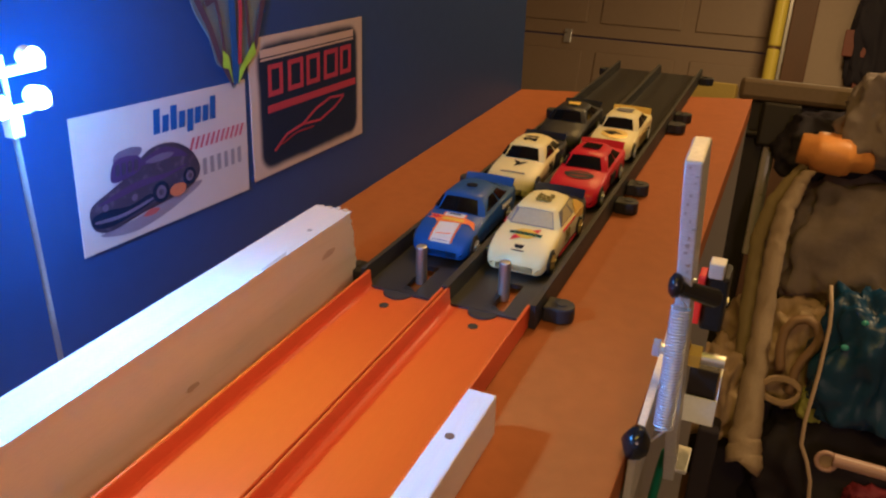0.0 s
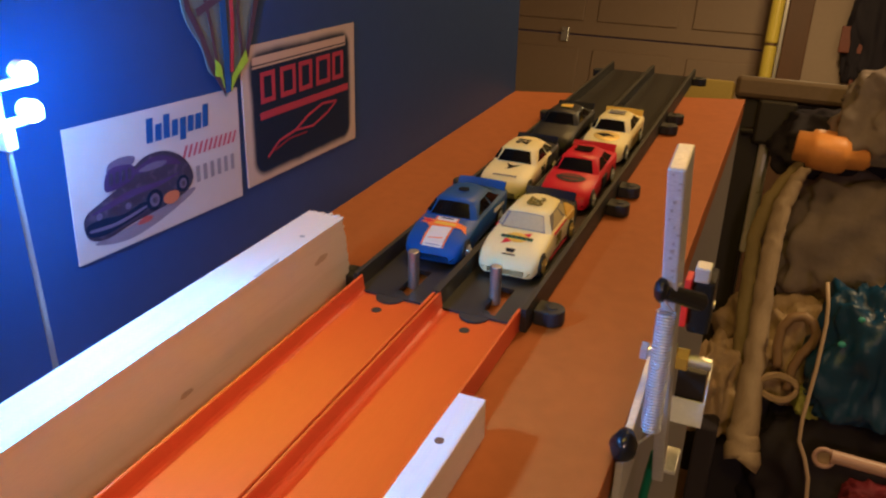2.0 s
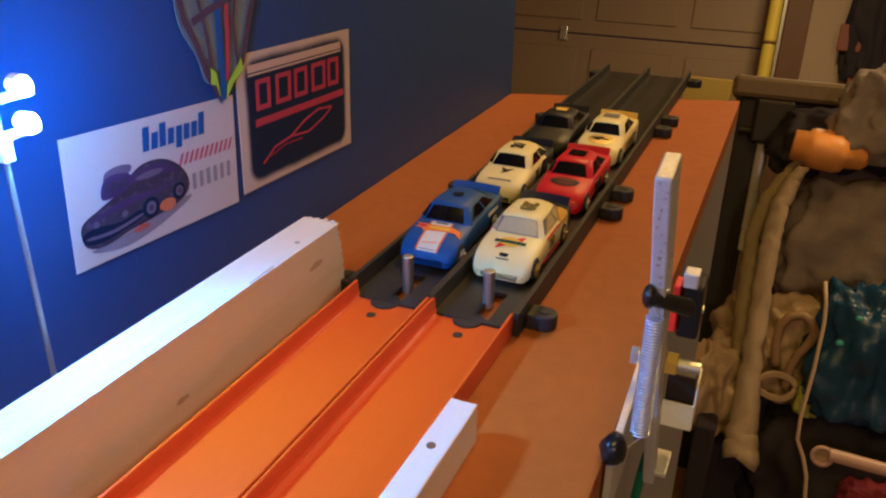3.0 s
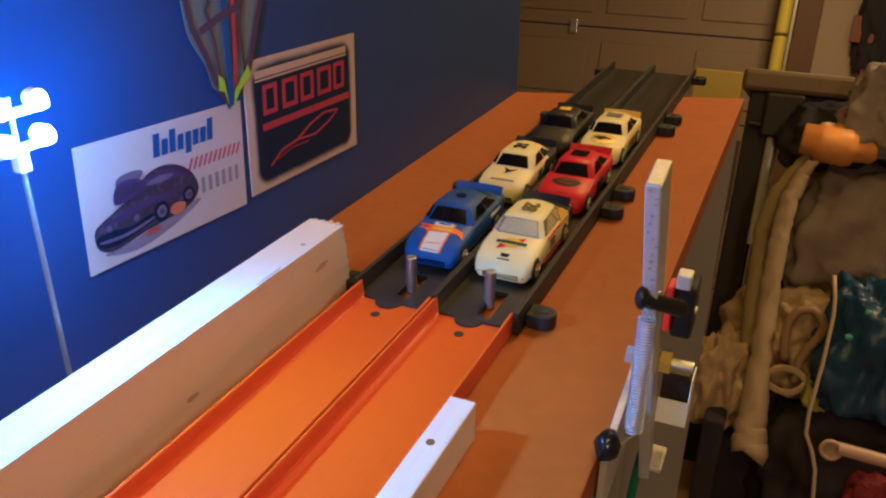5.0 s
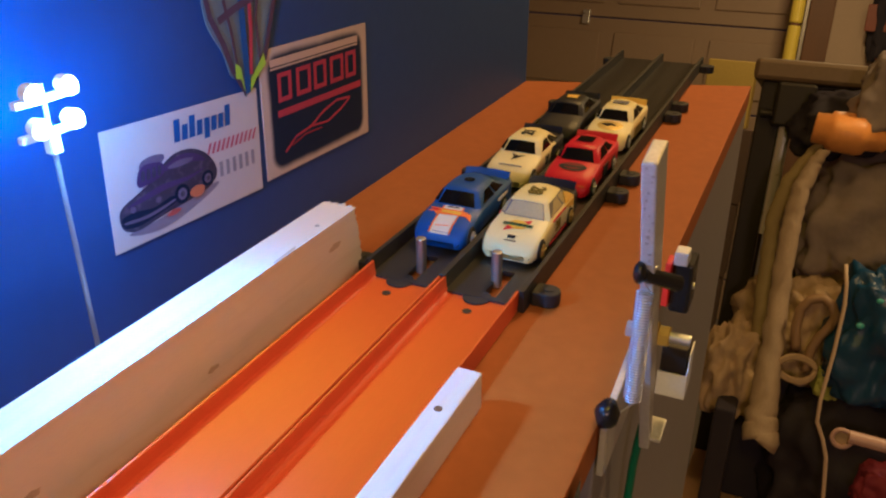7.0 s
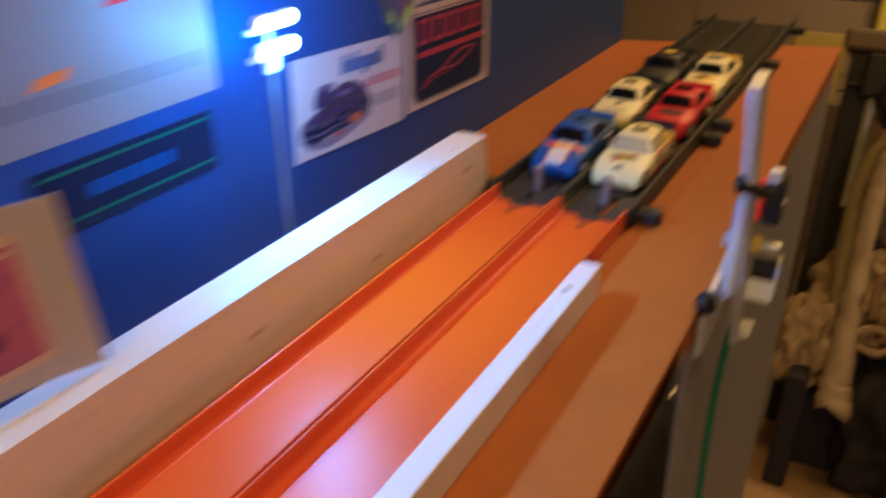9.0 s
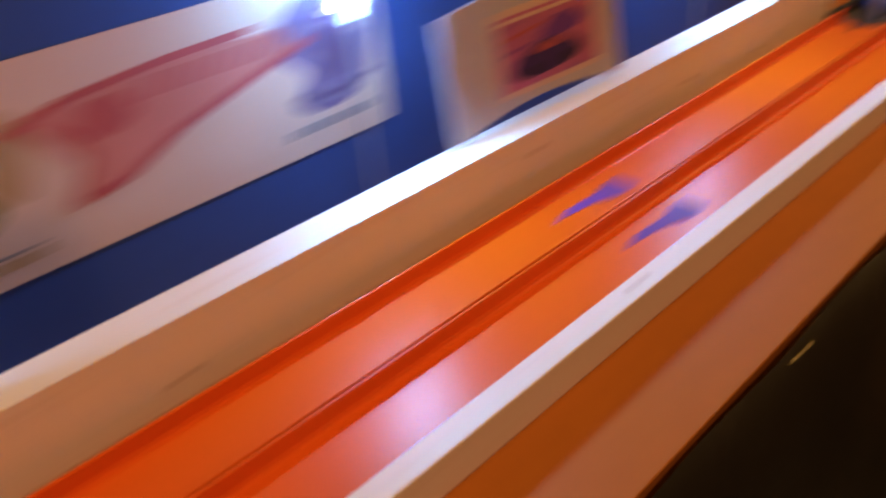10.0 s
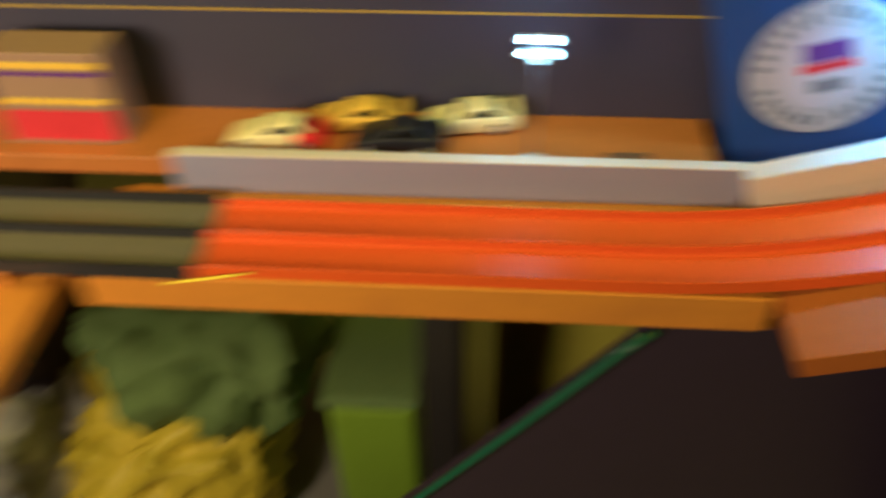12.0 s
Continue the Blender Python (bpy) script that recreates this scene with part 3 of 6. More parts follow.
    if glass is CREAMGLASS:
        pane("windscreen_seal", 0.0, 3.0, 0.05, 0.99, mt=INKGREY, lift=-0.00015)
        pane("side_seal", 4.02, 6.0, 0.13, 0.96, mt=INKGREY, lift=-0.00015)
        pane("side_seal", 12.0, 13.98, 0.13, 0.96, mt=INKGREY, lift=-0.00015)
    pane("windscreen", 0.06, 2.94, 0.10, 0.95)
    pane("rear_window", 7.1, 9.9, 0.12, 0.92)
    for k0, k1, sk in ((4.12, 5.08, (0.42, 0.0)), (5.24, 5.97, (0.0, -0.22)), (12.03, 12.76, (0.22, 0.0)), (12.92, 13.88, (0.0, -0.42))):
        pane("side_window", k0, k1, 0.20, 0.90, sk)
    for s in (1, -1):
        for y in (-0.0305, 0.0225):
            # the body has no recess: a black disc paints the arch's shade
            part("arch_shade", rod((s * 0.0120, y, 0.0062), (s * 0.0166, y, 0.0062), 0.0064, seg=24), RUBBER, c, "dark disc for the shade in the wheel arch")
            w = part("wheel", rod((s * 0.0125, y, 0.0058), (s * 0.0170, y, 0.0058), 0.0057, seg=24, bevel=0.0007), RUBBER, c, "black tyre")
            b = rod((s * 0.0166, y, 0.0058), (s * 0.0172, y, 0.0058), 0.0041, seg=20)
            for k in range(5):
                a = 2 * math.pi * k / 5
                rod((s * 0.0173, y, 0.0058), (s * 0.0173, y + 0.0040 * math.cos(a), 0.0058 + 0.0040 * math.sin(a)), 0.0006, seg=6, bm=b)
            part("rim", b, rims or STEEL, w, "metal rim")
    # spoiler: a curved blade over the tail
    pts = []
    for k in range(9):
        u = -1 + k / 4
        pts.append((0.0148 * u, 0.0395 - 0.0015 * u * u, 0.0))
    b = bmesh.new()
    loft([[(x, y - 0.004, 0.0178), (x, y - 0.0032, 0.0176), (x, y + 0.0006, 0.0219), (x, y, 0.0222)] for x, y, _ in pts], bm=b)
    part("spoiler", b, spoiler or tail or body, c, "curved rear spoiler", smooth=False)
    if number:
        part("race_number", lettering(number, 0.0118, Matrix.Translation((0, 0.0052, 0.0263)) @ Matrix.Rotation(radians(roofturn), 4, "Z"), 0.0002, bold=0.025), numink or INKBLACK, c, "race number on the roof")
        for s in (1, -1):
            mm = Matrix.Translation((s * 0.0168, -0.003, 0.0108)) @ Matrix.Rotation(radians(90 * s), 4, "Z") @ Matrix.Rotation(radians(90), 4, "X")
            part("race_number", lettering(number, 0.0085, mm, 0.0002, bold=0.025), numink or INKBLACK, c, "race number on the door")
    if detail:
        detail(c)
    return c


def paint(name, colour, rough=0.25):
    m = mat(name, colour, rough + 0.16, vary=0.06, grain=0.03, scale=60, bump=0.0, coat=0.08)
    m.node_tree.nodes["Principled BSDF"].inputs["Specular IOR Level"].default_value = 0.28
    return m


GLASSDARK = mat("dark_smoked_glass", (0.004, 0.004, 0.005), 0.14, vary=0.1, scale=60, bump=0.0)
CREAM, PBLUE, PRED, PDARK = paint("cream_car_paint", (0.88, 0.79, 0.40)), paint("blue_car_paint", (0.022, 0.085, 0.34), 0.3), paint("red_car_paint", (0.62, 0.008, 0.012), 0.25), paint("dark_car_paint", (0.016, 0.016, 0.024), 0.3)
PNAVY, PYELLOW, PWHITE = paint("black_navy_car_paint", (0.012, 0.014, 0.035), 0.2), paint("yellow_car_paint", (0.80, 0.52, 0.04)), paint("white_car_paint", (0.87, 0.77, 0.40))
DEEPRED = paint("deep_red_print", (0.20, 0.006, 0.010))
CREAMGLASS = mat("pale_printed_glass", (0.56, 0.49, 0.30), 0.25, vary=0.15, scale=80, bump=0.0)
GOLD = mat("gold_rim", (0.62, 0.47, 0.12), 0.35, 0.8, scale=100, bump=0.05, depth=0.0002)


HOOD = [(-0.0420, 0.0066), (-0.0416, 0.0088), (-0.0398, 0.0108), (-0.0345, 0.0134), (-0.026, 0.0157), (-0.016, 0.0173), (-0.008, 0.0182), (0.006, 0.0184)]


def hood_height(x, y):
    for (ya, za), (yb, zb) in zip(HOOD, HOOD[1:]):
        if y <= yb:
            z = za + (zb - za) * max(0.0, (y - ya) / (yb - ya))
            break
    else:
        z = HOOD[-1][1]
    return z - 0.0006 * max(0.0, abs(x) / 0.016 - 0.25)


def on_hood(c, name, pts, material, label="", lift=0.0):
    """A thin print that follows the bonnet; points (x, y) from the bonnet's middle, y to the rear."""
    b = bmesh.new()
    face = b.faces.new([b.verts.new((x, y - 0.0245, 0)) for x, y in pts])
    bmesh.ops.triangulate(b, faces=[face])
    bmesh.ops.subdivide_edges(b, edges=b.edges[:], cuts=3, use_grid_fill=True)
    for v in b.verts:
        v.co.z = hood_height(v.co.x, v.co.y) + 0.0003 + lift
    return part(name, b, material, c, label)


def hood_strip(c, name, x0, x1, y0, y1, material, label="", n=12):
    b = bmesh.new()
    rings = []
    for k in range(n + 1):
        y = y0 + (y1 - y0) * k / n - 0.0245
        z = hood_height(x1, y)
        rings.append([(x0, y, z), (x1, y, z), (x1, y, z + 0.0003), (x0, y, z + 0.0003)])
    loft(rings, bm=b)
    return part(name, b, material, c, label)


def ellipse(cx, cy, rx, ry, n=18, turn=0.0):
    t = radians(turn)
    out = []
    for k in range(n):
        a = 2 * math.pi * k / n
        x, y = rx * math.cos(a), ry * math.sin(a)
        out.append((cx + x * math.cos(t) - y * math.sin(t), cy + x * math.sin(t) + y * math.cos(t)))
    return out


def sponsor_a(c):
    for s in (1, -1):
        part("quarter_panel", plate([(s * 0.0166, 0.010, 0.0166), (s * 0.0168, 0.028, 0.0168), (s * 0.0169, 0.0275, 0.0120), (s * 0.0168, 0.018, 0.0134)], 0.0003 * s), PYELLOW, c, "yellow rear quarter")
        part("sill_stripe", plate([(s * 0.0168, -0.018, 0.0040), (s * 0.0168, 0.014, 0.0040), (s * 0.0168, 0.014, 0.0050), (s * 0.0168, -0.018, 0.0050)], 0.0002 * s), INKRED, c, "thin red stripe")
    on_hood(c, "emblem_arrow", [(0.0005, 0.0030), (0.0066, 0.0062), (0.0058, 0.0016)], INKRED, "red arrow tip", 0.0001)
    on_hood(c, "emblem_arrow", [(-0.0005, -0.0034), (-0.0066, -0.0066), (-0.0058, -0.0020)], INKRED, "red arrow tip", 0.0001)
    on_hood(c, "emblem", [(-0.0082, 0.0), (-0.0010, -0.0044), (0.0030, -0.0040), (0.0082, 0.0), (0.0010, 0.0044), (-0.0030, 0.0040)], INKYELLOW, "yellow lozenge emblem", 0.0002)
    on_hood(c, "emblem_bar", [(-0.0086, -0.0017), (0.0086, -0.0017), (0.0086, 0.0011), (-0.0086, 0.0011)], INKGREEN, "dark green lettering bar", 0.0003)
    for k in range(6):
        on_hood(c, "emblem_stroke", [(-0.0080 + 0.0028 * k, -0.0012), (-0.0062 + 0.0028 * k, -0.0012), (-0.0062 + 0.0028 * k, 0.0006), (-0.0080 + 0.0028 * k, 0.0006)], INKBLACK, "", 0.0004)
    on_hood(c, "crest", [(-0.002, -0.0118), (0.002, -0.0118), (0.0026, -0.0095), (-0.0026, -0.0095)], INKBLACK, "small dark crest", 0.0001)
    on_hood(c, "bar", [(-0.0034, -0.0136), (0.0034, -0.0136), (0.0034, -0.0129), (-0.0034, -0.0129)], INKBLACK, "dark lettering bar", 0.0001)
    for s in (1, -1):
        part("door_stripe", box(min(s * 0.0160, s * 0.0166), max(s * 0.0160, s * 0.0166), -0.011, 0.012, 0.0152, 0.0160), INKRED, c, "thin red door stripe")
        part("quarter_patch", plate([(s * 0.0156, 0.0135, 0.0168), (s * 0.0158, 0.0285, 0.0172), (s * 0.0130, 0.0225, 0.0212), (s * 0.0122, 0.0180, 0.0228)], 0.0007), PYELLOW, c, "yellow quarter panel")


def stripe(c):
    hood_strip(c, "hood_stripe", -0.0055, 0.0055, -0.0162, 0.0076, INKWHITE, "white bonnet stripe")
    for s in (1, -1):
        hood_strip(c, "hood_stripe_edge", s * 0.0061 - 0.0004, s * 0.0061 + 0.0004, -0.0160, 0.0074, INKORANGE, "thin orange edge")
    on_hood(c, "stripe_bar", [(-0.0036, 0.0056), (0.0036, 0.0056), (0.0036, 0.0068), (-0.0036, 0.0068)], INKBLACK, "dark bar", 0.0001)
    on_hood(c, "stripe_script", [(-0.0040, -0.0122), (0.0040, -0.0112), (0.0040, -0.0106), (-0.0040, -0.0116)], INKORANGE, "thin script bar", 0.0001)
    on_hood(c, "flame_emblem", [(0.0150, -0.0052), (0.0128, 0.0012), (0.0080, 0.0034), (-0.0040, 0.0034), (-0.0138, 0.0040), (-0.0112, 0.0018), (-0.0134, -0.0004), (-0.0095, -0.0006), (-0.0072, -0.0030), (0.0045, -0.0018), (0.0105, -0.0016)], INKORANGE, "orange flame emblem", 0.0002)
    on_hood(c, "flame_core", [(-0.0122, 0.0030), (-0.0086, 0.0030), (-0.0060, 0.0012), (-0.0090, -0.0004), (-0.0112, 0.0010)], INKRED, "red end of the flame", 0.0003)
    on_hood(c, "flame_core", [(-0.0050, 0.0018), (0.0070, 0.0018), (0.0070, -0.0006), (-0.0050, -0.0006)], INKYELLOW, "pale lettering bar", 0.0003)
    part("roof_hatch", plate(ellipse_at(0, 0.0060, 0.0261, 0.0032), 0.0003), GLASSDARK, c, "dark roof hatch")
    for s in (1, -1):
        for k in range(5):
            part("side_check", box(min(s * 0.0163, s * 0.0169), max(s * 0.0163, s * 0.0169), 0.013 + 0.0034 * k, 0.0148 + 0.0034 * k, 0.0120, 0.0142), INKWHITE, c, "white check")


def ellipse_at(x, y, z, r, n=14):
    return [(x + r * math.cos(2 * math.pi * k / n), y + r * math.sin(2 * math.pi * k / n), z) for k in range(n)]


def bird_mark(c):
    on_hood(c, "emblem", [(0.006, 0.006), (0.001, 0.004), (-0.004, 0.0065), (-0.001, 0.0015), (-0.002, -0.002), (0.001, 0.000)], INKBLACK, "small dark bird-like mark", 0.0001)
    on_hood(c, "bar", [(-0.008, -0.0095), (0.008, -0.0095), (0.008, -0.0080), (-0.008, -0.0080)], INKGREY, "lettering bar", 0.0001)
    for s in (1, -1):
        part("side_patch", plate([(s * 0.0166, 0.002, 0.006), (s * 0.0166, 0.0165, 0.006), (s * 0.0166, 0.0165, 0.0165), (s * 0.0164, 0.009, 0.0165)], 0.0004 * s), PNAVY, c, "dark side patch")


def ring_mark(c):
    on_hood(c, "emblem", ellipse(0, -0.0005, 0.0098, 0.0072), GOLD, "gold round emblem", 0.0001)
    on_hood(c, "emblem_bird", [(-0.008, 0.001), (0.0, 0.003), (0.007, -0.002), (0.001, -0.0005), (-0.002, -0.003)], INKBLACK, "dark shape on the emblem", 0.0004)
    part("roof_patch", plate([(-0.006, 0.003, 0.0263), (0.006, 0.003, 0.0263), (0.006, 0.012, 0.0262), (-0.006, 0.012, 0.0262)], 0.0002), INKGREY, c, "faded roof print")
    for s in (1, -1):
        part("side_patch", box(min(s * 0.0161, s * 0.0168), max(s * 0.0161, s * 0.0168), -0.012, 0.014, 0.0045, 0.0130), GOLD, c, "gold side print")


def dark_ring(c):
    on_hood(c, "emblem", ellipse(0, 0, 0.0092, 0.0050), PDARK, "dark oval bonnet badge", 0.0001)
    on_hood(c, "emblem_core", ellipse(0, 0.0004, 0.0072, 0.0034), DEEPRED, "dull red centre of the badge", 0.0002)
    on_hood(c, "emblem_bar", [(-0.0095, -0.0012), (0.0095, -0.0012), (0.0095, 0.0012), (-0.0095, 0.0012)], PDARK, "dark lettering bar", 0.0003)
    part("roof_hatch", plate([(-0.0055, 0.0015, 0.0262), (0.0055, 0.0015, 0.0262), (0.0055, 0.0125, 0.0261), (-0.0055, 0.0125, 0.0261)], 0.0003), GLASSDARK, c, "dark roof patch")
    for s in (1, -1):
        part("side_patch", box(min(s * 0.0161, s * 0.0168), max(s * 0.0161, s * 0.0168), -0.006, 0.006, 0.0055, 0.0125), PDARK, c, "dark side print")


FLOORZ = 0.0042
car(at(0.0200, 0.0490, FLOORZ), CREAM, glass=CREAMGLASS, tail=PNAVY, tail_from=9, rims=GOLD, number="28", numink=ink("olive_ink", (0.20, 0.16, 0.03)), roofturn=-90, detail=sponsor_a, label="cream toy stock car, number 28, with black spoiler and gold rims")
car(at(-0.0222, 0.0485, FLOORZ) @ Matrix.Rotation(radians(1.0), 4, "Z"), PBLUE, detail=stripe, label="blue toy stock car with white bonnet stripe and orange flame")
car(at(-0.0205, 0.1535, FLOORZ), PWHITE, tail=PNAVY, number="21", detail=bird_mark, label="white toy stock car, number 21, with dark tail")
car(at(0.0205, 0.1535, FLOORZ), PRED, detail=dark_ring, label="glossy red toy stock car with dark bonnet badge")
dk = car(at(-0.0200, 0.2580, FLOORZ), PDARK, label="black toy stock car with yellow roof print")
part("roof_patch", plate([(-0.004, 0.003, 0.0262), (0.005, 0.002, 0.0262), (0.004, 0.012, 0.0261), (-0.005, 0.010, 0.0261)], 0.0003), INKYELLOW, dk, "yellow roof print")
car(at(0.0200, 0.2560, FLOORZ), PWHITE, spoiler=PYELLOW, detail=ring_mark, label="cream toy stock car with gold bonnet emblem and yellow spoiler")


# ---- posters and stickers on the navy wall ----
WALLX = -0.1125


class Sheet:
    """A sheet on the wall: its own frame has u along the wall (uphill), v up, out from the wall."""

    def __init__(self, y0, y1, z0, z1, turn, name, label, category, material, x=WALLX, outline=None):
        self.w, self.h = y1 - y0, z1 - z0
        m = RAMP @ Matrix.Translation((x + 0.0004, (y0 + y1) / 2, (z0 + z1) / 2)) @ Matrix.Rotation(radians(turn), 4, "X") @ Matrix(((0, 0, 1, 0), (1, 0, 0, 0), (0, 1, 0, 0), (0, 0, 0, 1)))
        self.top = thing(name, m, label, category)
        pts = outline or [(0, 0), (1, 0), (1, 1), (0, 1)]
        part("sheet", plate([self.uv(u, v, 0) for u, v in pts], 0.0005), material, self.top)
        self.n = 0

    def uv(self, u, v, d):
        return ((u - 0.5) * self.w, (v - 0.5) * self.h, d)

    def shape(self, pts, material, name="print", label="", level=1):
        d = 0.00055 + 0.00012 * level
        return part(name, plate([self.uv(u, v, d) for u, v in pts], 0.0001), material, self.top, label)

    def bar(self, u0, v0, u1, v1, material, name="bar", label="", level=1, lean=0.0):
        return self.shape([(u0, v0), (u1, v0), (u1 + lean, v1), (u0 + lean, v1)], material, name, label, level)

    def bars(self, u0, u1, v0, v1, count, material, name="lettering_bar", fill=0.7, lean=0.0, level=1):
        for k in range(count):
            a = u0 + (u1 - u0) * k / count
            self.bar(a, v0, a + (u1 - u0) / count * fill, v1, material, name, "", level, lean)

    def line(self, pts, width, material, name="line", level=1):
        out, back = [], []
        for i, p in enumerate(pts):
            a, b = pts[max(i - 1, 0)], pts[min(i + 1, len(pts) - 1)]
            dx, dy = (b[0] - a[0]) * self.w, (b[1] - a[1]) * self.h
            l = math.hypot(dx, dy)
            out.append((p[0] - dy / l * width / self.w, p[1] + dx / l * width / self.h))
            back.append((p[0] + dy / l * width / self.w, p[1] - dx / l * width / self.h))
        return self.shape(back + out[::-1], material, name, "", level)


DUSKYPRINT = mat("dusky_violet_print", (0.16, 0.11, 0.22), 0.5, vary=0.3, grain=0.1, scale=90, bump=0.0, stain=(0.40, 0.32, 0.36), stain_amount=0.7)
FADEDRED = ink("faded_red_ink", (0.42, 0.10, 0.10))
PINKINK, PALEGREY = ink("pink_red_ink", (0.50, 0.10, 0.17)), ink("pale_grey_ink", (0.30, 0.27, 0.33))
LILAC = mat("lilac_printed_paper", (0.60, 0.54, 0.57), 0.45, vary=0.05, grain=0.03, scale=20, bump=0.02, depth=0.0002)
POSTERBLACK = ink("poster_black", (0.008, 0.018, 0.055), 0.55)
POSTERRED = ink("poster_red", (0.45, 0.05, 0.085), 0.4)
DULLORANGE, MUTEDRED = ink("dull_orange_print", (0.50, 0.16, 0.08)), ink("muted_red_print", (0.26, 0.03, 0.05))
PINKPAPER = mat("pink_cream_paper", (0.60, 0.44, 0.36), 0.5, vary=0.06, grain=0.03, scale=20, bump=0.02, depth=0.0002)

p = Sheet(-0.1340, -0.0272, 0.0430, 0.0985, -3.2, "poster", "white poster with a dark hot rod drawing, curling on the wall", "poster", LILAC)
for k, (h0, h1) in enumerate(((0.74, 0.93), (0.74, 0.87), (0.74, 0.93), (0.74, 0.87), (0.69, 0.87), (0.74, 0.87), (0.74, 0.87), (0.74, 0.93))):
    p.bar(0.40 + 0.049 * k, h0, 0.40 + 0.049 * k + 0.037, h1, INKBLUE, "lettering_bar", "", 1, 0.008)
p.bars(0.60, 1.0 - 0.03, 0.53, 0.63, 11, PINKINK, fill=0.42, lean=0.025)
p.bars(0.68, 0.97, 0.29, 0.43, 6, PALEGREY, fill=0.5)
VIOLET, PALEVIOLET, DUSKY = ink("violet_print", (0.075, 0.045, 0.14)), ink("pale_violet_print", (0.15, 0.12, 0.20)), mat("dusky_purple_print", (0.030, 0.024, 0.060), 0.5, vary=0.4, grain=0.2, scale=260, bump=0.0, stain=(0.12, 0.09, 0.16), stain_amount=0.6)
SMOKY = ink("smoky_lilac_print", (0.26, 0.22, 0.30))
p.shape(rounded([(0.08, 0.12), (0.24, 0.05), (0.42, 0.09), (0.62, 0.20), (0.66, 0.26), (0.50, 0.24), (0.28, 0.15)]), SMOKY, "drawn_shadow", level=1)
p.shape(rounded([(0.04, 0.28), (0.06, 0.17), (0.14, 0.125), (0.30, 0.17), (0.46, 0.20), (0.60, 0.25), (0.655, 0.34), (0.64, 0.46), (0.585, 0.57), (0.50, 0.645), (0.40, 0.655), (0.32, 0.60), (0.25, 0.50), (0.14, 0.42), (0.06, 0.36)]), DUSKY, "hot_rod_drawing", "dark purple hot rod drawing", 2)
p.shape(rounded([(0.05, 0.27), (0.12, 0.29), (0.24, 0.265), (0.35, 0.30), (0.37, 0.24), (0.26, 0.19), (0.14, 0.16), (0.06, 0.19)]), POSTERBLACK, "drawn_grille", level=3)
p.shape(rounded([(0.30, 0.545), (0.38, 0.61), (0.46, 0.625), (0.54, 0.575), (0.585, 0.50), (0.50, 0.53), (0.40, 0.53)]), VIOLET, "drawn_roof_sheen", level=3)
p.shape(rounded([(0.34, 0.555), (0.42, 0.585), (0.50, 0.565), (0.47, 0.535), (0.39, 0.53)]), PALEVIOLET, "drawn_windscreen", level=4)
p.shape(rounded([(0.08, 0.345), (0.18, 0.395), (0.30, 0.43), (0.46, 0.42), (0.58, 0.44), (0.46, 0.385), (0.30, 0.375), (0.16, 0.345)]), VIOLET, "drawn_bonnet_sheen", level=3)
p.shape(rounded([(0.07, 0.235), (0.20, 0.225), (0.36, 0.265), (0.36, 0.248), (0.21, 0.200), (0.08, 0.212)]), PALEVIOLET, "drawn_bumper", level=4)
for u in (0.115, 0.265):
    p.shape(ellipse(u, 0.315, 0.016, 0.026), PALEVIOLET, "drawn_headlight", level=4)
p.shape(rounded([(0.165, 0.475), (0.29, 0.50), (0.32, 0.56), (0.30, 0.625), (0.21, 0.645), (0.165, 0.59)]), VIOLET, "drawn_engine", level=4)
p.shape(rounded([(0.185, 0.605), (0.30, 0.615), (0.325, 0.675), (0.26, 0.700), (0.19, 0.675)]), PALEVIOLET, "drawn_scoop", level=3)
for k in range(4):
    p.shape(rounded([(0.180 + 0.032 * k, 0.52), (0.198 + 0.032 * k, 0.53), (0.200 + 0.032 * k, 0.60), (0.184 + 0.032 * k, 0.595)]), DUSKY, "drawn_pipe", level=6)
for u, v, w in ((0.41, 0.285, 0.056), (0.585, 0.335, 0.046)):
    p.shape(ellipse(u, v, w * 0.85, w * 1.55), POSTERBLACK, "drawn_wheel", level=5)
    p.shape(ellipse(u, v, w * 0.50, w * 0.95), PALEVIOLET, "drawn_rim", level=6)
    p.shape(ellipse(u, v, w * 0.24, w * 0.46), DUSKY, "drawn_hub", level=7)
p.shape(rounded([(0.46, 0.24), (0.50, 0.205), (0.545, 0.225), (0.55, 0.285), (0.505, 0.31), (0.465, 0.29)]), DULLORANGE, "drawn_glow", level=8)
p.shape(rounded([(0.30, 0.145), (0.36, 0.135), (0.39, 0.165), (0.34, 0.185)]), FADEDRED, "drawn_glow", level=8)



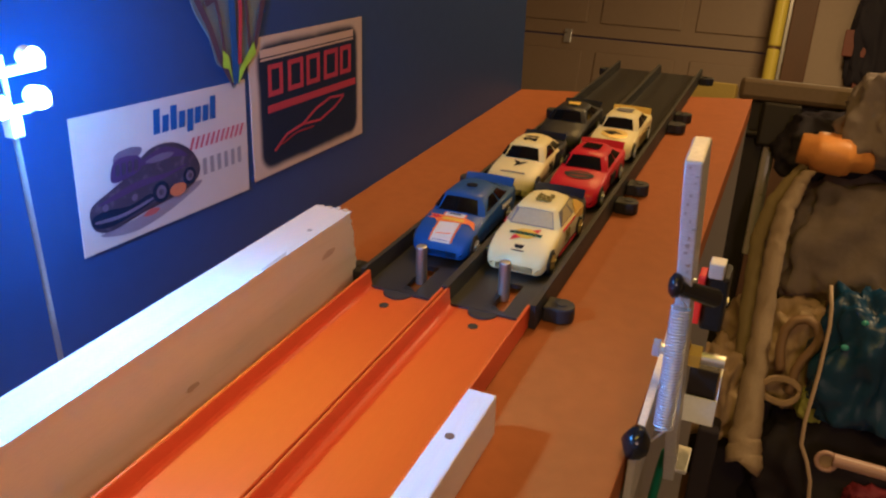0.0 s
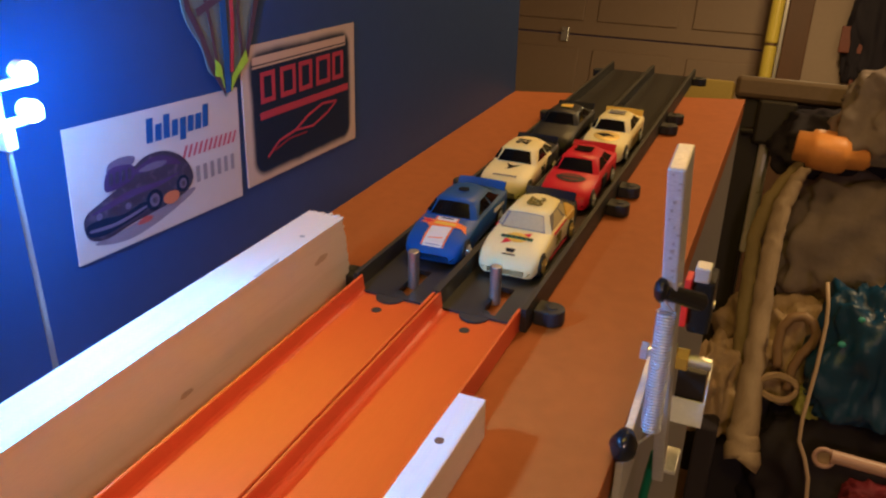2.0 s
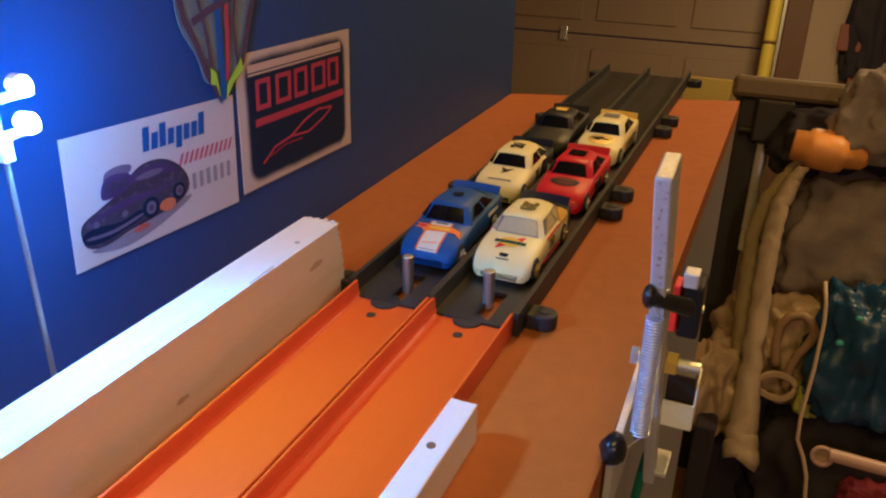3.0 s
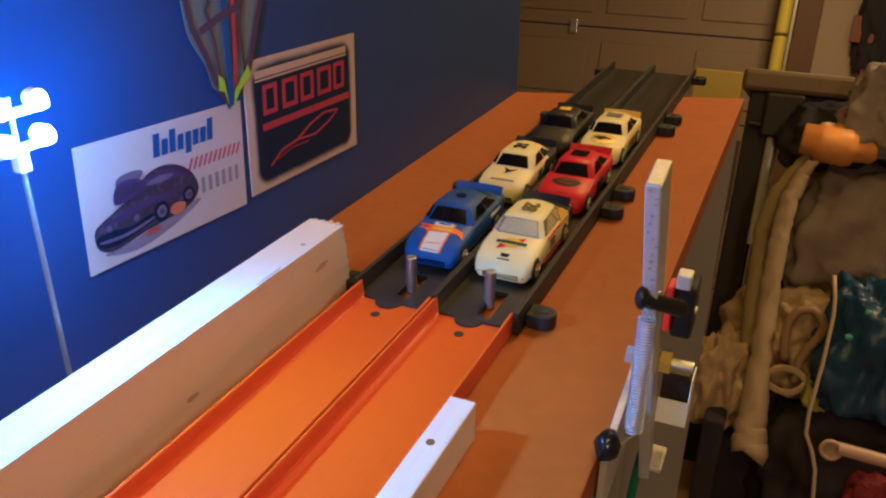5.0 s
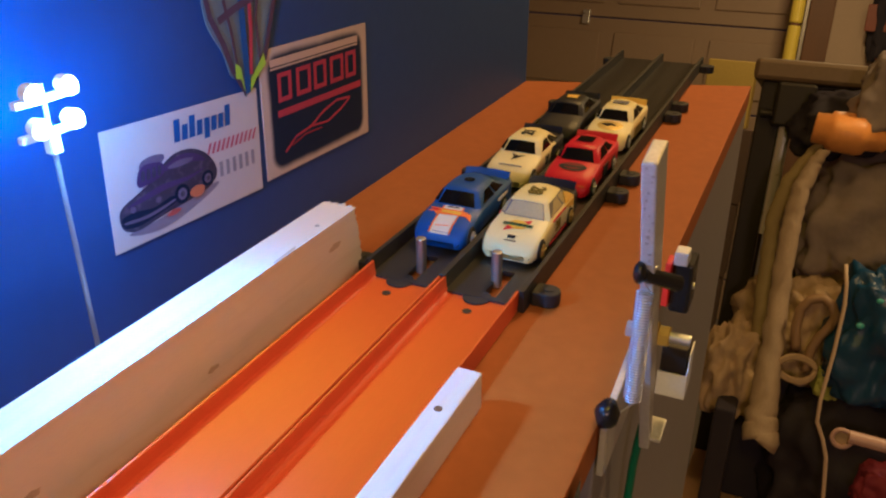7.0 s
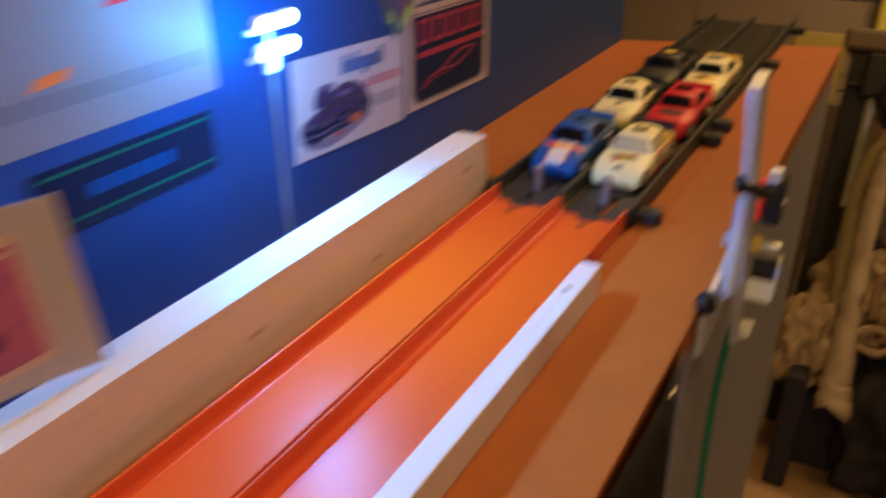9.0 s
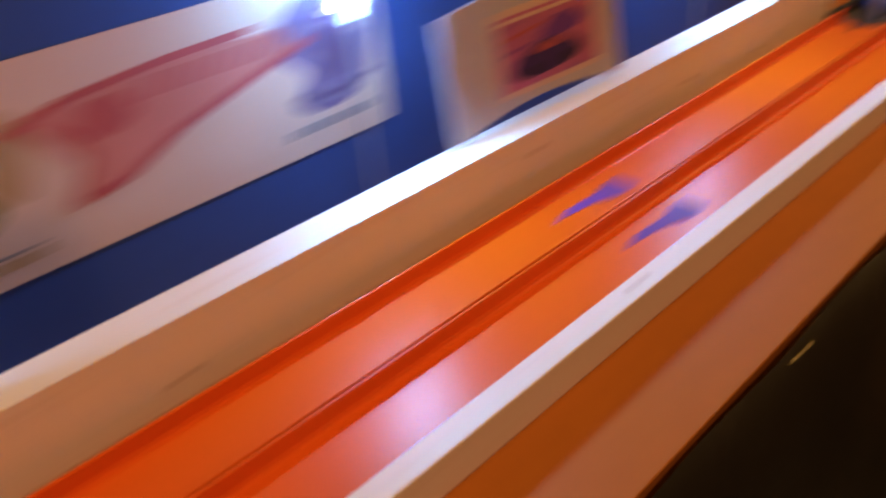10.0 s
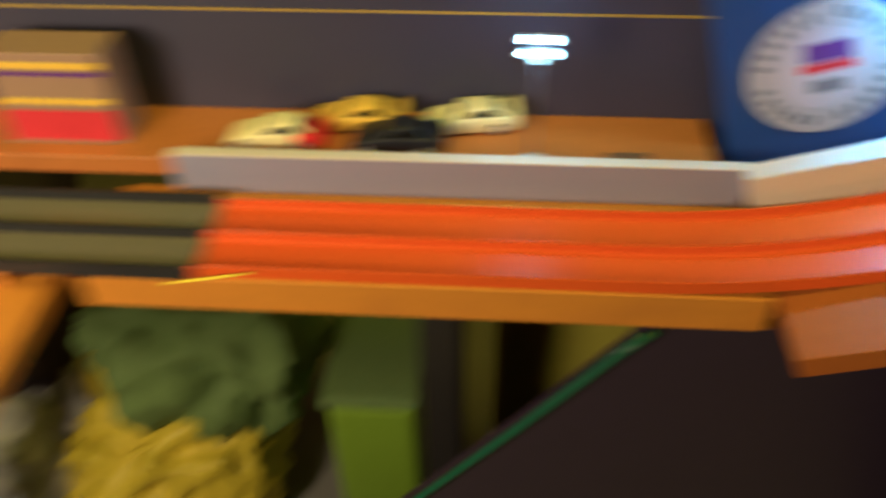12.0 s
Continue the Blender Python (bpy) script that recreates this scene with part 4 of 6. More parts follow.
def soft_field(name, paper, field, half, corner, edge):
    """A print whose dark field fades into the paper round its border; half: half sizes of the field."""
    m = mat(name, paper, 0.5, vary=0.05, grain=0.03, scale=20, bump=0.0)
    nt = m.node_tree
    b = nt.nodes["Principled BSDF"]
    b.inputs["Specular IOR Level"].default_value = 0.15
    co = nt.nodes.new("ShaderNodeTexCoord")

    def vec(op, a, c):
        n = nt.nodes.new("ShaderNodeVectorMath")
        n.operation = op
        nt.links.new(a, n.inputs[0])
        if c is not None:
            n.inputs[1].default_value = c
        return n

    q = vec("MAXIMUM", vec("SUBTRACT", vec("ABSOLUTE", co.outputs["Object"], None).outputs[0], (half[0] - corner, half[1] - corner, 1)).outputs[0], (0, 0, 0))
    length = vec("LENGTH", q.outputs[0], None)
    blur = nt.nodes.new("ShaderNodeTexNoise")
    blur.inputs["Scale"].default_value, blur.inputs["Detail"].default_value = 45, 3
    nt.links.new(co.outputs["Object"], blur.inputs["Vector"])
    add = nt.nodes.new("ShaderNodeMath")
    add.operation = "MULTIPLY_ADD"
    nt.links.new(blur.outputs[0], add.inputs[0])
    add.inputs[1].default_value = edge * 0.8
    nt.links.new(length.outputs["Value"], add.inputs[2])
    ease = nt.nodes.new("ShaderNodeMapRange")
    ease.interpolation_type = "SMOOTHSTEP"
    ease.inputs["From Min"].default_value, ease.inputs["From Max"].default_value = corner - edge * 0.3, corner + edge
    nt.links.new(add.outputs[0], ease.inputs["Value"])
    mix = nt.nodes.new("ShaderNodeMix")
    mix.data_type = "RGBA"
    nt.links.new(ease.outputs["Result"], mix.inputs[0])
    mix.inputs[6].default_value = (*field, 1)
    nt.links.new(b.inputs["Base Color"].links[0].from_socket, mix.inputs[7])
    nt.links.new(mix.outputs[2], b.inputs["Base Color"])
    return m


FADEFIELD = soft_field("black_print_with_soft_border", (0.58, 0.47, 0.42), (0.010, 0.022, 0.060), (0.0500, 0.0322), 0.009, 0.0035)
p = Sheet(-0.0225, 0.0905, 0.0405, 0.1120, -1.6, "poster", "square black poster with white border and red neon lines", "poster", PINKPAPER)
p.bar(0.004, 0.004, 0.996, 0.996, FADEFIELD, "black_field", "black printed field with soft edges", 0)
p.bar(0.08, 0.86, 0.90, 0.915, PINKPAPER, "white_band", level=2)
p.bar(0.08, 0.835, 0.90, 0.85, PINKPAPER, "white_band", level=2)
for k in range(5):
    a = 0.13 + 0.158 * k
    w = (0.115, 0.13, 0.12, 0.135, 0.11)[k]
    p.bar(a, 0.575, a + 0.026, 0.80, POSTERRED, "red_block", "", 2, 0.004)
    p.bar(a + w - 0.026, 0.575, a + w, 0.80, POSTERRED, "red_block", "", 2, 0.004)
    p.bar(a + 0.027, 0.575, a + w - 0.027, 0.612, POSTERRED, "red_block", "", 2, 0.001)
    p.bar(a + 0.031, 0.766, a + w - 0.023, 0.80, POSTERRED, "red_block", "", 2, 0.001)
p.bar(0.12, 0.46, 0.92, 0.515, POSTERRED, "red_underline", level=2)
p.line([(0.16, 0.17), (0.26, 0.26), (0.40, 0.29), (0.52, 0.37), (0.66, 0.42), (0.80, 0.40)], 0.0007, POSTERRED, "neon_line", 2)
p.line([(0.40, 0.29), (0.56, 0.27), (0.70, 0.33), (0.80, 0.40)], 0.0006, POSTERRED, "neon_line", 2)
p.line([(0.22, 0.20), (0.34, 0.245), (0.50, 0.24)], 0.0005, MUTEDRED, "neon_line", 2)

# shimmering shield-shaped sticker with a pointed foot
FOIL = mat("grey_foil", (0.22, 0.27, 0.30), 0.35, 0.2, vary=0.15, grain=0.1, scale=60, bump=0.05, depth=0.0003)
FOILGREEN = mat("green_yellow_foil", (0.45, 0.75, 0.05), 0.3, 0.2, scale=60, bump=0.0)
MUTEDPLUM = ink("plum_ink", (0.10, 0.06, 0.10), 0.35)
out = [(0.42, 0.0), (0.36, 0.08), (0.26, 0.12), (0.20, 0.22), (0.06, 0.34), (0.02, 0.46), (0.0, 0.62), (0.08, 0.8), (0.2, 0.95), (0.5, 1.0), (0.8, 0.95), (0.92, 0.8), (0.98, 0.62), (0.92, 0.46), (0.84, 0.34), (0.72, 0.16), (0.60, 0.10), (0.52, 0.06)]
p = Sheet(-0.0610, 0.0060, 0.0925, 0.2050, -2.0, "sticker", "shimmering shield-shaped sticker with pointed lower end", "sticker", FOIL, x=WALLX + 0.0007, outline=rounded(out))
p.line([(0.42, 0.02), (0.28, 0.14), (0.20, 0.26), (0.08, 0.38), (0.04, 0.5), (0.03, 0.64), (0.10, 0.80)], 0.0017, MUTEDPLUM, "dark_outline", 1)
p.line([(0.50, 0.06), (0.68, 0.16), (0.80, 0.34), (0.90, 0.48), (0.95, 0.62), (0.88, 0.8)], 0.0017, MUTEDPLUM, "dark_outline", 1)
p.line([(0.44, 0.02), (0.44, 0.3), (0.43, 0.7), (0.45, 0.95)], 0.0022, INKBLUE, "blue_stripe", 2)
p.line([(0.49, 0.10), (0.53, 0.3), (0.54, 0.7), (0.56, 0.95)], 0.0013, POSTERRED, "red_stripe", 2)
p.line([(0.34, 0.12), (0.30, 0.3), (0.24, 0.44), (0.30, 0.5)], 0.0011, MUTEDPLUM, "plum_line", 2)
p.line([(0.62, 0.14), (0.60, 0.34), (0.66, 0.5)], 0.0011, MUTEDPLUM, "plum_line", 2)
p.line([(0.16, 0.36), (0.35, 0.40), (0.60, 0.44), (0.72, 0.52)], 0.0018, MUTEDPLUM, "plum_band", 3)
p.line([(0.20, 0.50), (0.42, 0.50), (0.62, 0.56)], 0.0016, POSTERRED, "red_band", 3)
p.shape([(0.30, 0.10), (0.36, 0.09), (0.40, 0.03), (0.37, 0.14), (0.31, 0.17)], FOILGREEN, "green_foil_tip", level=4)
p.shape([(0.46, 0.02), (0.55, 0.08), (0.68, 0.13), (0.66, 0.18), (0.55, 0.12), (0.48, 0.08)], FOILGREEN, "green_foil_tip", level=4)

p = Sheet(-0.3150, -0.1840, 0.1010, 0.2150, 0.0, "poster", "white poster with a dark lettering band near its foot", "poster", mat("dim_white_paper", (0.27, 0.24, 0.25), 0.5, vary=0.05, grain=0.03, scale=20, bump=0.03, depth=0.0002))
p.bars(0.04, 0.97, 0.115, 0.175, 15, INKGREY, fill=0.72)
p.shape([(0.30, 0.19), (0.42, 0.20), (0.44, 0.24), (0.33, 0.23)], INKORANGE, "orange_mark")
p.shape([(0.22, 0.52), (0.40, 0.50), (0.44, 0.62), (0.30, 0.72), (0.20, 0.64)], INKPURPLE, "purple_mark")
p.shape([(0.60, 0.40), (0.90, 0.42), (0.86, 0.52), (0.64, 0.50)], INKRED, "red_mark")
p = Sheet(-0.2840, -0.1910, 0.0650, 0.0930, 0.0, "poster", "dark blue strip poster with thin green lines", "poster", ink("deep_blue_print", (0.012, 0.02, 0.06), 0.35))
p.bar(0.02, 0.86, 0.98, 0.91, INKGREEN, "green_line")
p.bar(0.10, 0.14, 0.98, 0.19, INKGREEN, "green_line")
p.bars(0.25, 0.75, 0.40, 0.62, 6, INKBLUE)
p = Sheet(-0.4150, -0.3300, 0.1160, 0.2000, 1.0, "poster", "pink and purple printed poster", "poster", mat("pink_print", (0.42, 0.13, 0.20), 0.5, vary=0.3, grain=0.1, scale=80, bump=0.0, stain=(0.12, 0.05, 0.24), stain_amount=0.8))
p.bar(0.0, 0.0, 1.0, 0.14, PINKINK, "red_band")
p.bars(0.1, 0.9, 0.35, 0.55, 7, INKPURPLE)
p.bars(0.15, 0.85, 0.65, 0.80, 5, INKORANGE)
DEEPDUSK = ink("deep_dusk_ink", (0.13, 0.09, 0.17))
p = Sheet(-0.7040, -0.4360, 0.0465, 0.1280, 0.3, "banner", "wide cream paper banner with red lettering band", "banner", PINKPAPER)
ROSEINK = ink("rose_red_ink", (0.52, 0.20, 0.17))
OLIVEINK = ink("olive_green_ink", (0.13, 0.17, 0.075))
BUFFINK = ink("buff_ink", (0.40, 0.27, 0.15))
p.shape([(0.35, 0.74), (0.50, 0.80), (0.66, 0.80), (0.79, 0.76), (0.82, 0.64), (0.70, 0.56), (0.56, 0.44), (0.46, 0.28), (0.40, 0.26), (0.42, 0.44), (0.38, 0.60)], ROSEINK, "lettering_field", "rose lettering band")
p.line([(0.33, 0.68), (0.42, 0.76), (0.58, 0.80), (0.74, 0.81)], 0.0016, FADEDRED, "red_flourish", 4)
p.line([(0.40, 0.26), (0.48, 0.30), (0.58, 0.44), (0.72, 0.56), (0.84, 0.66)], 0.0020, FADEDRED, "red_flourish", 4)
p.line([(0.36, 0.70), (0.42, 0.58), (0.43, 0.44), (0.40, 0.28)], 0.0016, FADEDRED, "red_flourish", 4)
p.shape(rounded([(0.44, 0.70), (0.50, 0.72), (0.52, 0.60), (0.47, 0.52), (0.43, 0.58)]), FADEDRED, "red_letter", level=2)
p.bars(0.53, 0.78, 0.64, 0.75, 8, FADEDRED, fill=0.42, lean=0.020)
p.shape(rounded([(0.05, 0.66), (0.11, 0.80), (0.20, 0.82), (0.27, 0.72), (0.26, 0.50), (0.29, 0.34), (0.22, 0.22), (0.12, 0.20), (0.10, 0.34), (0.14, 0.46), (0.07, 0.52)]), OLIVEINK, "green_drawing", "olive green drawing")
p.shape(rounded([(0.26, 0.76), (0.33, 0.80), (0.36, 0.60), (0.33, 0.36), (0.28, 0.44), (0.29, 0.60)]), BUFFINK, "buff_drawing")
p.shape(rounded([(0.12, 0.54), (0.20, 0.57), (0.24, 0.66), (0.17, 0.68)]), BUFFINK, "buff_drawing", level=2)
p.line([(0.04, 0.40), (0.14, 0.39), (0.25, 0.41)], 0.0012, BUFFINK, "thin_stroke", 4)
p.shape(rounded([(0.78, 0.74), (0.84, 0.90), (0.94, 0.86), (0.985, 0.70), (0.975, 0.46), (0.94, 0.28), (0.86, 0.22), (0.80, 0.30), (0.83, 0.46), (0.79, 0.58)]), DUSKYPRINT, "dusky_drawing", "dusky violet drawing")
p.shape(rounded([(0.86, 0.44), (0.90, 0.40), (0.93, 0.58), (0.90, 0.72), (0.86, 0.66)]), DEEPDUSK, "dark_drawing", level=2)
p.shape(rounded([(0.93, 0.66), (0.97, 0.62), (0.97, 0.80), (0.93, 0.84)]), PALEGREY, "pale_drawing", level=2)
p.line([(0.80, 0.36), (0.88, 0.30), (0.97, 0.36)], 0.0012, DEEPDUSK, "thin_stroke", 4)
p.bars(0.78, 0.97, 0.12, 0.18, 6, INKGREY)
p.bars(0.06, 0.34, 0.08, 0.13, 9, BUFFINK)
p.bar(0.06, 0.145, 0.32, 0.16, INKGREY, "thin_rule")
ov = [(0.5 + 0.5 * math.copysign(abs(math.cos(a)) ** 0.7, math.cos(a)), 0.5 + 0.5 * math.copysign(abs(math.sin(a)) ** 0.8, math.sin(a))) for a in [2 * math.pi * k / 28 for k in range(28)]]
p = Sheet(-1.0640, -0.9780, 0.0968, 0.1268, -6.0, "sticker", "oval cream sticker with dark lettering band", "sticker", PINKPAPER, outline=ov)
p.bars(0.18, 0.80, 0.40, 0.56, 8, INKGREY)
p.bar(0.2, 0.70, 0.75, 0.74, INKGREY)
p = Sheet(-1.0480, -0.9600, 0.0430, 0.0860, 0.0, "poster", "black printed card with thin grey and red lines", "poster", POSTERBLACK)
p.bar(0.05, 0.78, 0.95, 0.81, DUSKYPRINT, "grey_line")
p.bar(0.12, 0.30, 0.95, 0.325, FADEDRED, "red_line")
p.bars(0.2, 0.8, 0.45, 0.62, 7, INKGREY)
p = Sheet(-1.1580, -1.0520, 0.0420, 0.0965, 0.0, "poster", "dusky poster with red heading over grey drawing", "poster", mat("dusky_lilac_print", (0.20, 0.15, 0.24), 0.5, vary=0.25, grain=0.1, scale=80, bump=0.0, stain=(0.09, 0.05, 0.14), stain_amount=0.8))
p.bars(0.06, 0.94, 0.74, 0.90, 8, FADEDRED, fill=0.6)
p.bars(0.1, 0.9, 0.50, 0.64, 9, INKGREY)
p.shape([(0.1, 0.14), (0.5, 0.10), (0.88, 0.16), (0.80, 0.34), (0.58, 0.44), (0.34, 0.40)], DUSKYPRINT, "drawing")
p.bars(0.15, 0.85, 0.20, 0.26, 9, PALEGREY, fill=0.5, level=2)
disc = [(0.5 + 0.5 * math.cos(a), 0.5 + 0.5 * math.sin(a)) for a in [2 * math.pi * k / 40 for k in range(40)]]
p = Sheet(-1.3050, -1.1850, 0.0280, 0.1480, 0.0, "round_sign", "round white sign with ring lettering and blue-red badge", "sign", PAPER, outline=disc)
for k in range(28):
    a = 2 * math.pi * k / 28
    if k % 7:
        p.shape([(0.5 + r * math.cos(a + d), 0.5 + r * math.sin(a + d)) for r, d in ((0.36, -0.06), (0.44, -0.05), (0.44, 0.05), (0.36, 0.06))], INKGREY, "ring_bar")
p.shape([(0.5 + 0.30 * math.cos(a), 0.5 + 0.30 * math.sin(a)) for a in [2 * math.pi * k / 30 for k in range(30)]], LILAC, "inner_disc", level=2)
p.bar(0.36, 0.56, 0.66, 0.70, INKPURPLE, "blue_badge", level=3)
p.bar(0.34, 0.48, 0.68, 0.55, INKRED, "red_badge", level=3)
p.bar(0.40, 0.32, 0.62, 0.42, INKGREY, "grey_badge", level=3)

# framed card leaning across the rail
PINKPRINT = mat("pink_purple_print", (0.42, 0.11, 0.24), 0.5, vary=0.35, grain=0.1, scale=70, stretch=(1, 2.2, 1), bump=0.0, stain=(0.10, 0.05, 0.24), stain_amount=0.9)
a0, a1 = Vector((-0.0680, -0.4325, 0.0392)), Vector((-0.0600, -0.3035, 0.0392))
along = (a1 - a0).normalized()
upw = Vector((-0.10, -0.02, 1)).normalized()
outw = along.cross(upw).normalized()
if outw.x < 0:
    outw = -outw
fm = RAMP @ Matrix((Vector((*along, 0)), Vector((*upw, 0)), Vector((*outw, 0)), Vector((*a0, 1)))).transposed()
fr = thing("framed_card", fm, "pink racing picture in a pale clear border, leaning on the rail", "picture")
FROST = frosted(mat("frosted_pale_plastic", (0.46, 0.43, 0.47), 0.4, vary=0.12, scale=40, bump=0.02, depth=0.0002), 0.06)
arch = [(0.1290 * k / 12, 0.0085 * math.sin(math.pi * k / 12) ** 0.8, 0) for k in range(13)]
part("border", plate(arch + [(0.1290 * (1 - k / 12), 0.0630 + 0.0050 * math.sin(math.pi * k / 12), 0) for k in range(13)], 0.0012), FROST, fr, "pale frosted border")


def card_piece(name, pts, layer, material, label=""):
    return part(name, plate([(x, y, 0.0013 + 0.0002 * layer) for x, y in pts], 0.00015), material, fr, label)


DEEPVIOLET = ink("deep_violet_ink", (0.05, 0.03, 0.13))
card_piece("picture", [(0.033, 0.013), (0.113, 0.012), (0.113, 0.057), (0.033, 0.057)], 0, PINKPAPER, "printed picture")
card_piece("picture_field", [(0.0355, 0.016), (0.1105, 0.015), (0.1105, 0.0535), (0.0355, 0.0535)], 1, PINKPRINT)
card_piece("picture_car", rounded([(0.044, 0.022), (0.062, 0.019), (0.090, 0.021), (0.098, 0.026), (0.088, 0.033), (0.074, 0.037), (0.058, 0.034), (0.046, 0.028)]), 2, DEEPVIOLET, "dark car drawing")
card_piece("picture_car", rounded([(0.066, 0.037), (0.090, 0.036), (0.100, 0.040), (0.092, 0.046), (0.078, 0.046)]), 3, INKPURPLE, "smaller car drawing")
card_piece("picture_wheel", ellipse(0.058, 0.022, 0.0042, 0.0034), 4, INKBLACK)
card_piece("picture_wheel", ellipse(0.086, 0.0235, 0.0042, 0.0034), 4, INKBLACK)
card_piece("picture_window", rounded([(0.064, 0.031), (0.080, 0.031), (0.076, 0.035), (0.068, 0.035)]), 4, FADEDRED)
card_piece("picture_streak", [(0.040, 0.041), (0.070, 0.0445), (0.070, 0.0460), (0.040, 0.0430)], 4, FADEDRED)
card_piece("picture_streak", [(0.040, 0.034), (0.052, 0.0365), (0.052, 0.0380), (0.040, 0.0355)], 4, INKPURPLE)
card_piece("picture_band", [(0.038, 0.0500), (0.108, 0.0500), (0.108, 0.0518), (0.038, 0.0518)], 2, PINKPAPER)

# bowed grey sheet standing between wall and rail
GREYSHEET = frosted(mat("grey_flexible_sheet", (0.46, 0.42, 0.50), 0.45, vary=0.08, grain=0.04, scale=15, bump=0.03, depth=0.0003), 0.012)
b = bmesh.new()
rows = []
for k in range(31):
    u = k / 30
    y = -0.9260 + 0.254 * u
    bow = math.sin(math.pi * u)
    x = -0.0672 + 0.0022 * bow
    zb = 0.0392 + 0.0080 * bow ** 0.7
    zt = 0.0975 + 0.0055 * bow + 0.0040 * (1 - u)
    rows.append([b.verts.new((x - 0.0025 * (j / 8) ** 1.5, y, zb + (zt - zb) * j / 8)) for j in range(9)])
for r0, r1 in zip(rows, rows[1:]):
    for j in range(8):
        b.faces.new((r0[j], r1[j], r1[j + 1], r0[j + 1]))
bmesh.ops.solidify(b, geom=b.faces[:], thickness=0.0016)
solid("bowed_sheet", b, GREYSHEET, RAMP, "bowed grey plastic sheet leaning behind the rail", "sheet", smooth="creased")

IRONDARK = mat("blackened_iron", (0.02, 0.014, 0.010), 0.6, vary=0.3, scale=60, bump=0.1, depth=0.0004)
# ---- starting lever on the edge of the ramp ----
lev = thing("start_lever", at(0.104, -0.045, 0), "aluminium starting lever with spring, bolt and switch", "lever")
foot, head = Vector((0.0104, -0.007, -0.038)), Vector((0.0030, -0.0350, 0.108))
bz = (head - foot).normalized()
bx = (Vector((1, 0, 0)) - bz * bz.x).normalized()
by = bz.cross(bx)
bar_m = Matrix((Vector((*bx, 0)), Vector((*by, 0)), Vector((*bz, 0)), Vector((*foot, 1)))).transposed()
b = box(-0.0030, 0.0030, -0.0095, 0.0095, 0.0, (head - foot).length, 0.0008)
for v in b.verts:
    if v.co.z < 0.02:
        v.co = Vector((v.co.x * 0.75, -0.0095 + (v.co.y + 0.0095) * 0.35, v.co.z))
bmesh.ops.transform(b, matrix=bar_m, verts=b.verts)
upright = part("upright_bar", b, ALU, lev, "scratched flat aluminium bar")
random.seed(7)
for k in range(26):
    z = 0.062 + 0.0034 * k + random.uniform(-0.001, 0.001)
    x = random.uniform(-0.0020, 0.0012)
    b = box(x, x + random.uniform(0.0006, 0.0016), -0.00975, -0.0094, z, z + random.uniform(0.0004, 0.0013))
    bmesh.ops.transform(b, matrix=bar_m, verts=b.verts)
    part("hammer_mark", b, PINSTEEL, upright)
arm = [(-0.0020, y, z) for y, z in ((-0.0585, 0.0010), (-0.0585, -0.0262), (-0.050, -0.0268), (0.030, -0.0220), (0.030, 0.0150), (-0.010, 0.0105))]
b = plate(arm, 0.0030)
bmesh.ops.bevel(b, geom=b.edges[:], offset=0.0004, segments=1, affect="EDGES")
part("cross_bar", b, ALU, lev, "pale flat aluminium arm")
b = ball((-0.0003, -0.0555, 0.0035), 0.0058, 16, (0.85, 1.0, 1.15))
for v in b.verts:
    v.co += 0.0009 * noise.noise(v.co * 300) * (v.co - Vector((-0.0003, -0.0555, 0.0035))).normalized()
part("taped_end", b, GLOSSBLACK, lev, "black taped knob", smooth=True)
c0, c1 = Vector((0.0060, -0.0365, 0.0510)), Vector((0.0072, -0.0455, 0.0060))
axis = (c1 - c0).normalized()
s1 = axis.orthogonal().normalized()
s2 = axis.cross(s1)
turns = 40
pts = [c0 + (c1 - c0) * (k / (turns * 10)) + 0.0034 * (math.cos(2 * math.pi * k / 10) * s1 + math.sin(2 * math.pi * k / 10) * s2) for k in range(turns * 10 + 1)]
part("spring", tube(pts, 0.00043, 5), STEEL, lev, "tight zinc coil spring", smooth=True)
part("spring_hook", tube([c0 + Vector((0.002, 0, 0)), c0 + Vector((-0.001, 0.0005, 0.003)), c0 + Vector((-0.002, 0.001, 0.006)), c0 + Vector((0.001, 0.002, 0.009)), c0 + Vector((0.003, 0.004, 0.010))], 0.00045, 6), STEEL, lev, smooth=True)
part("spring_hook", tube([c1 + Vector((0.002, 0, 0)), c1 + Vector((-0.001, -0.003, -0.002)), c1 + Vector((-0.003, -0.006, -0.003)), c1 + Vector((-0.005, -0.008, -0.001))], 0.00045, 6), STEEL, lev, smooth=True)
BY, BZ = -0.0120, 0.0188
bolt = part("pivot_bolt", rod((-0.0030, BY, BZ), (0.0232, BY, BZ), 0.0021, seg=14), STEEL, lev, "long threaded bolt")
for k in range(11):
    part("thread", rod((0.0150 + 0.0008 * k, BY, BZ), (0.0154 + 0.0008 * k, BY, BZ), 0.0026, seg=14), STEEL, bolt)
part("bolt_head", rod((-0.0040, BY, BZ), (-0.0012, BY, BZ), 0.0040, seg=6, bevel=0.0004), STEEL, bolt)
part("washer", rod((0.0088, BY, BZ), (0.0096, BY, BZ), 0.0056, seg=20), BRASS, bolt, "yellow passivated washer")
part("nut", rod((0.0099, BY, BZ), (0.0146, BY, BZ), 0.0050, seg=6, bevel=0.0004), BRASS, lev, "yellow passivated nut")
sw = part("switch_body", box(0.0108, 0.0196, -0.004, 0.012, 0.0262, 0.0500, 0.0016), GLOSSBLACK, lev, "black limit switch")
part("switch_button", box(0.0080, 0.0107, -0.0055, 0.004, 0.0290, 0.0500, 0.0006), REDPLA, sw, "red plastic piece")
part("switch_screw", rod((0.0190, 0.002, 0.038), (0.0202, 0.002, 0.038), 0.0016, seg=10), STEEL, sw)
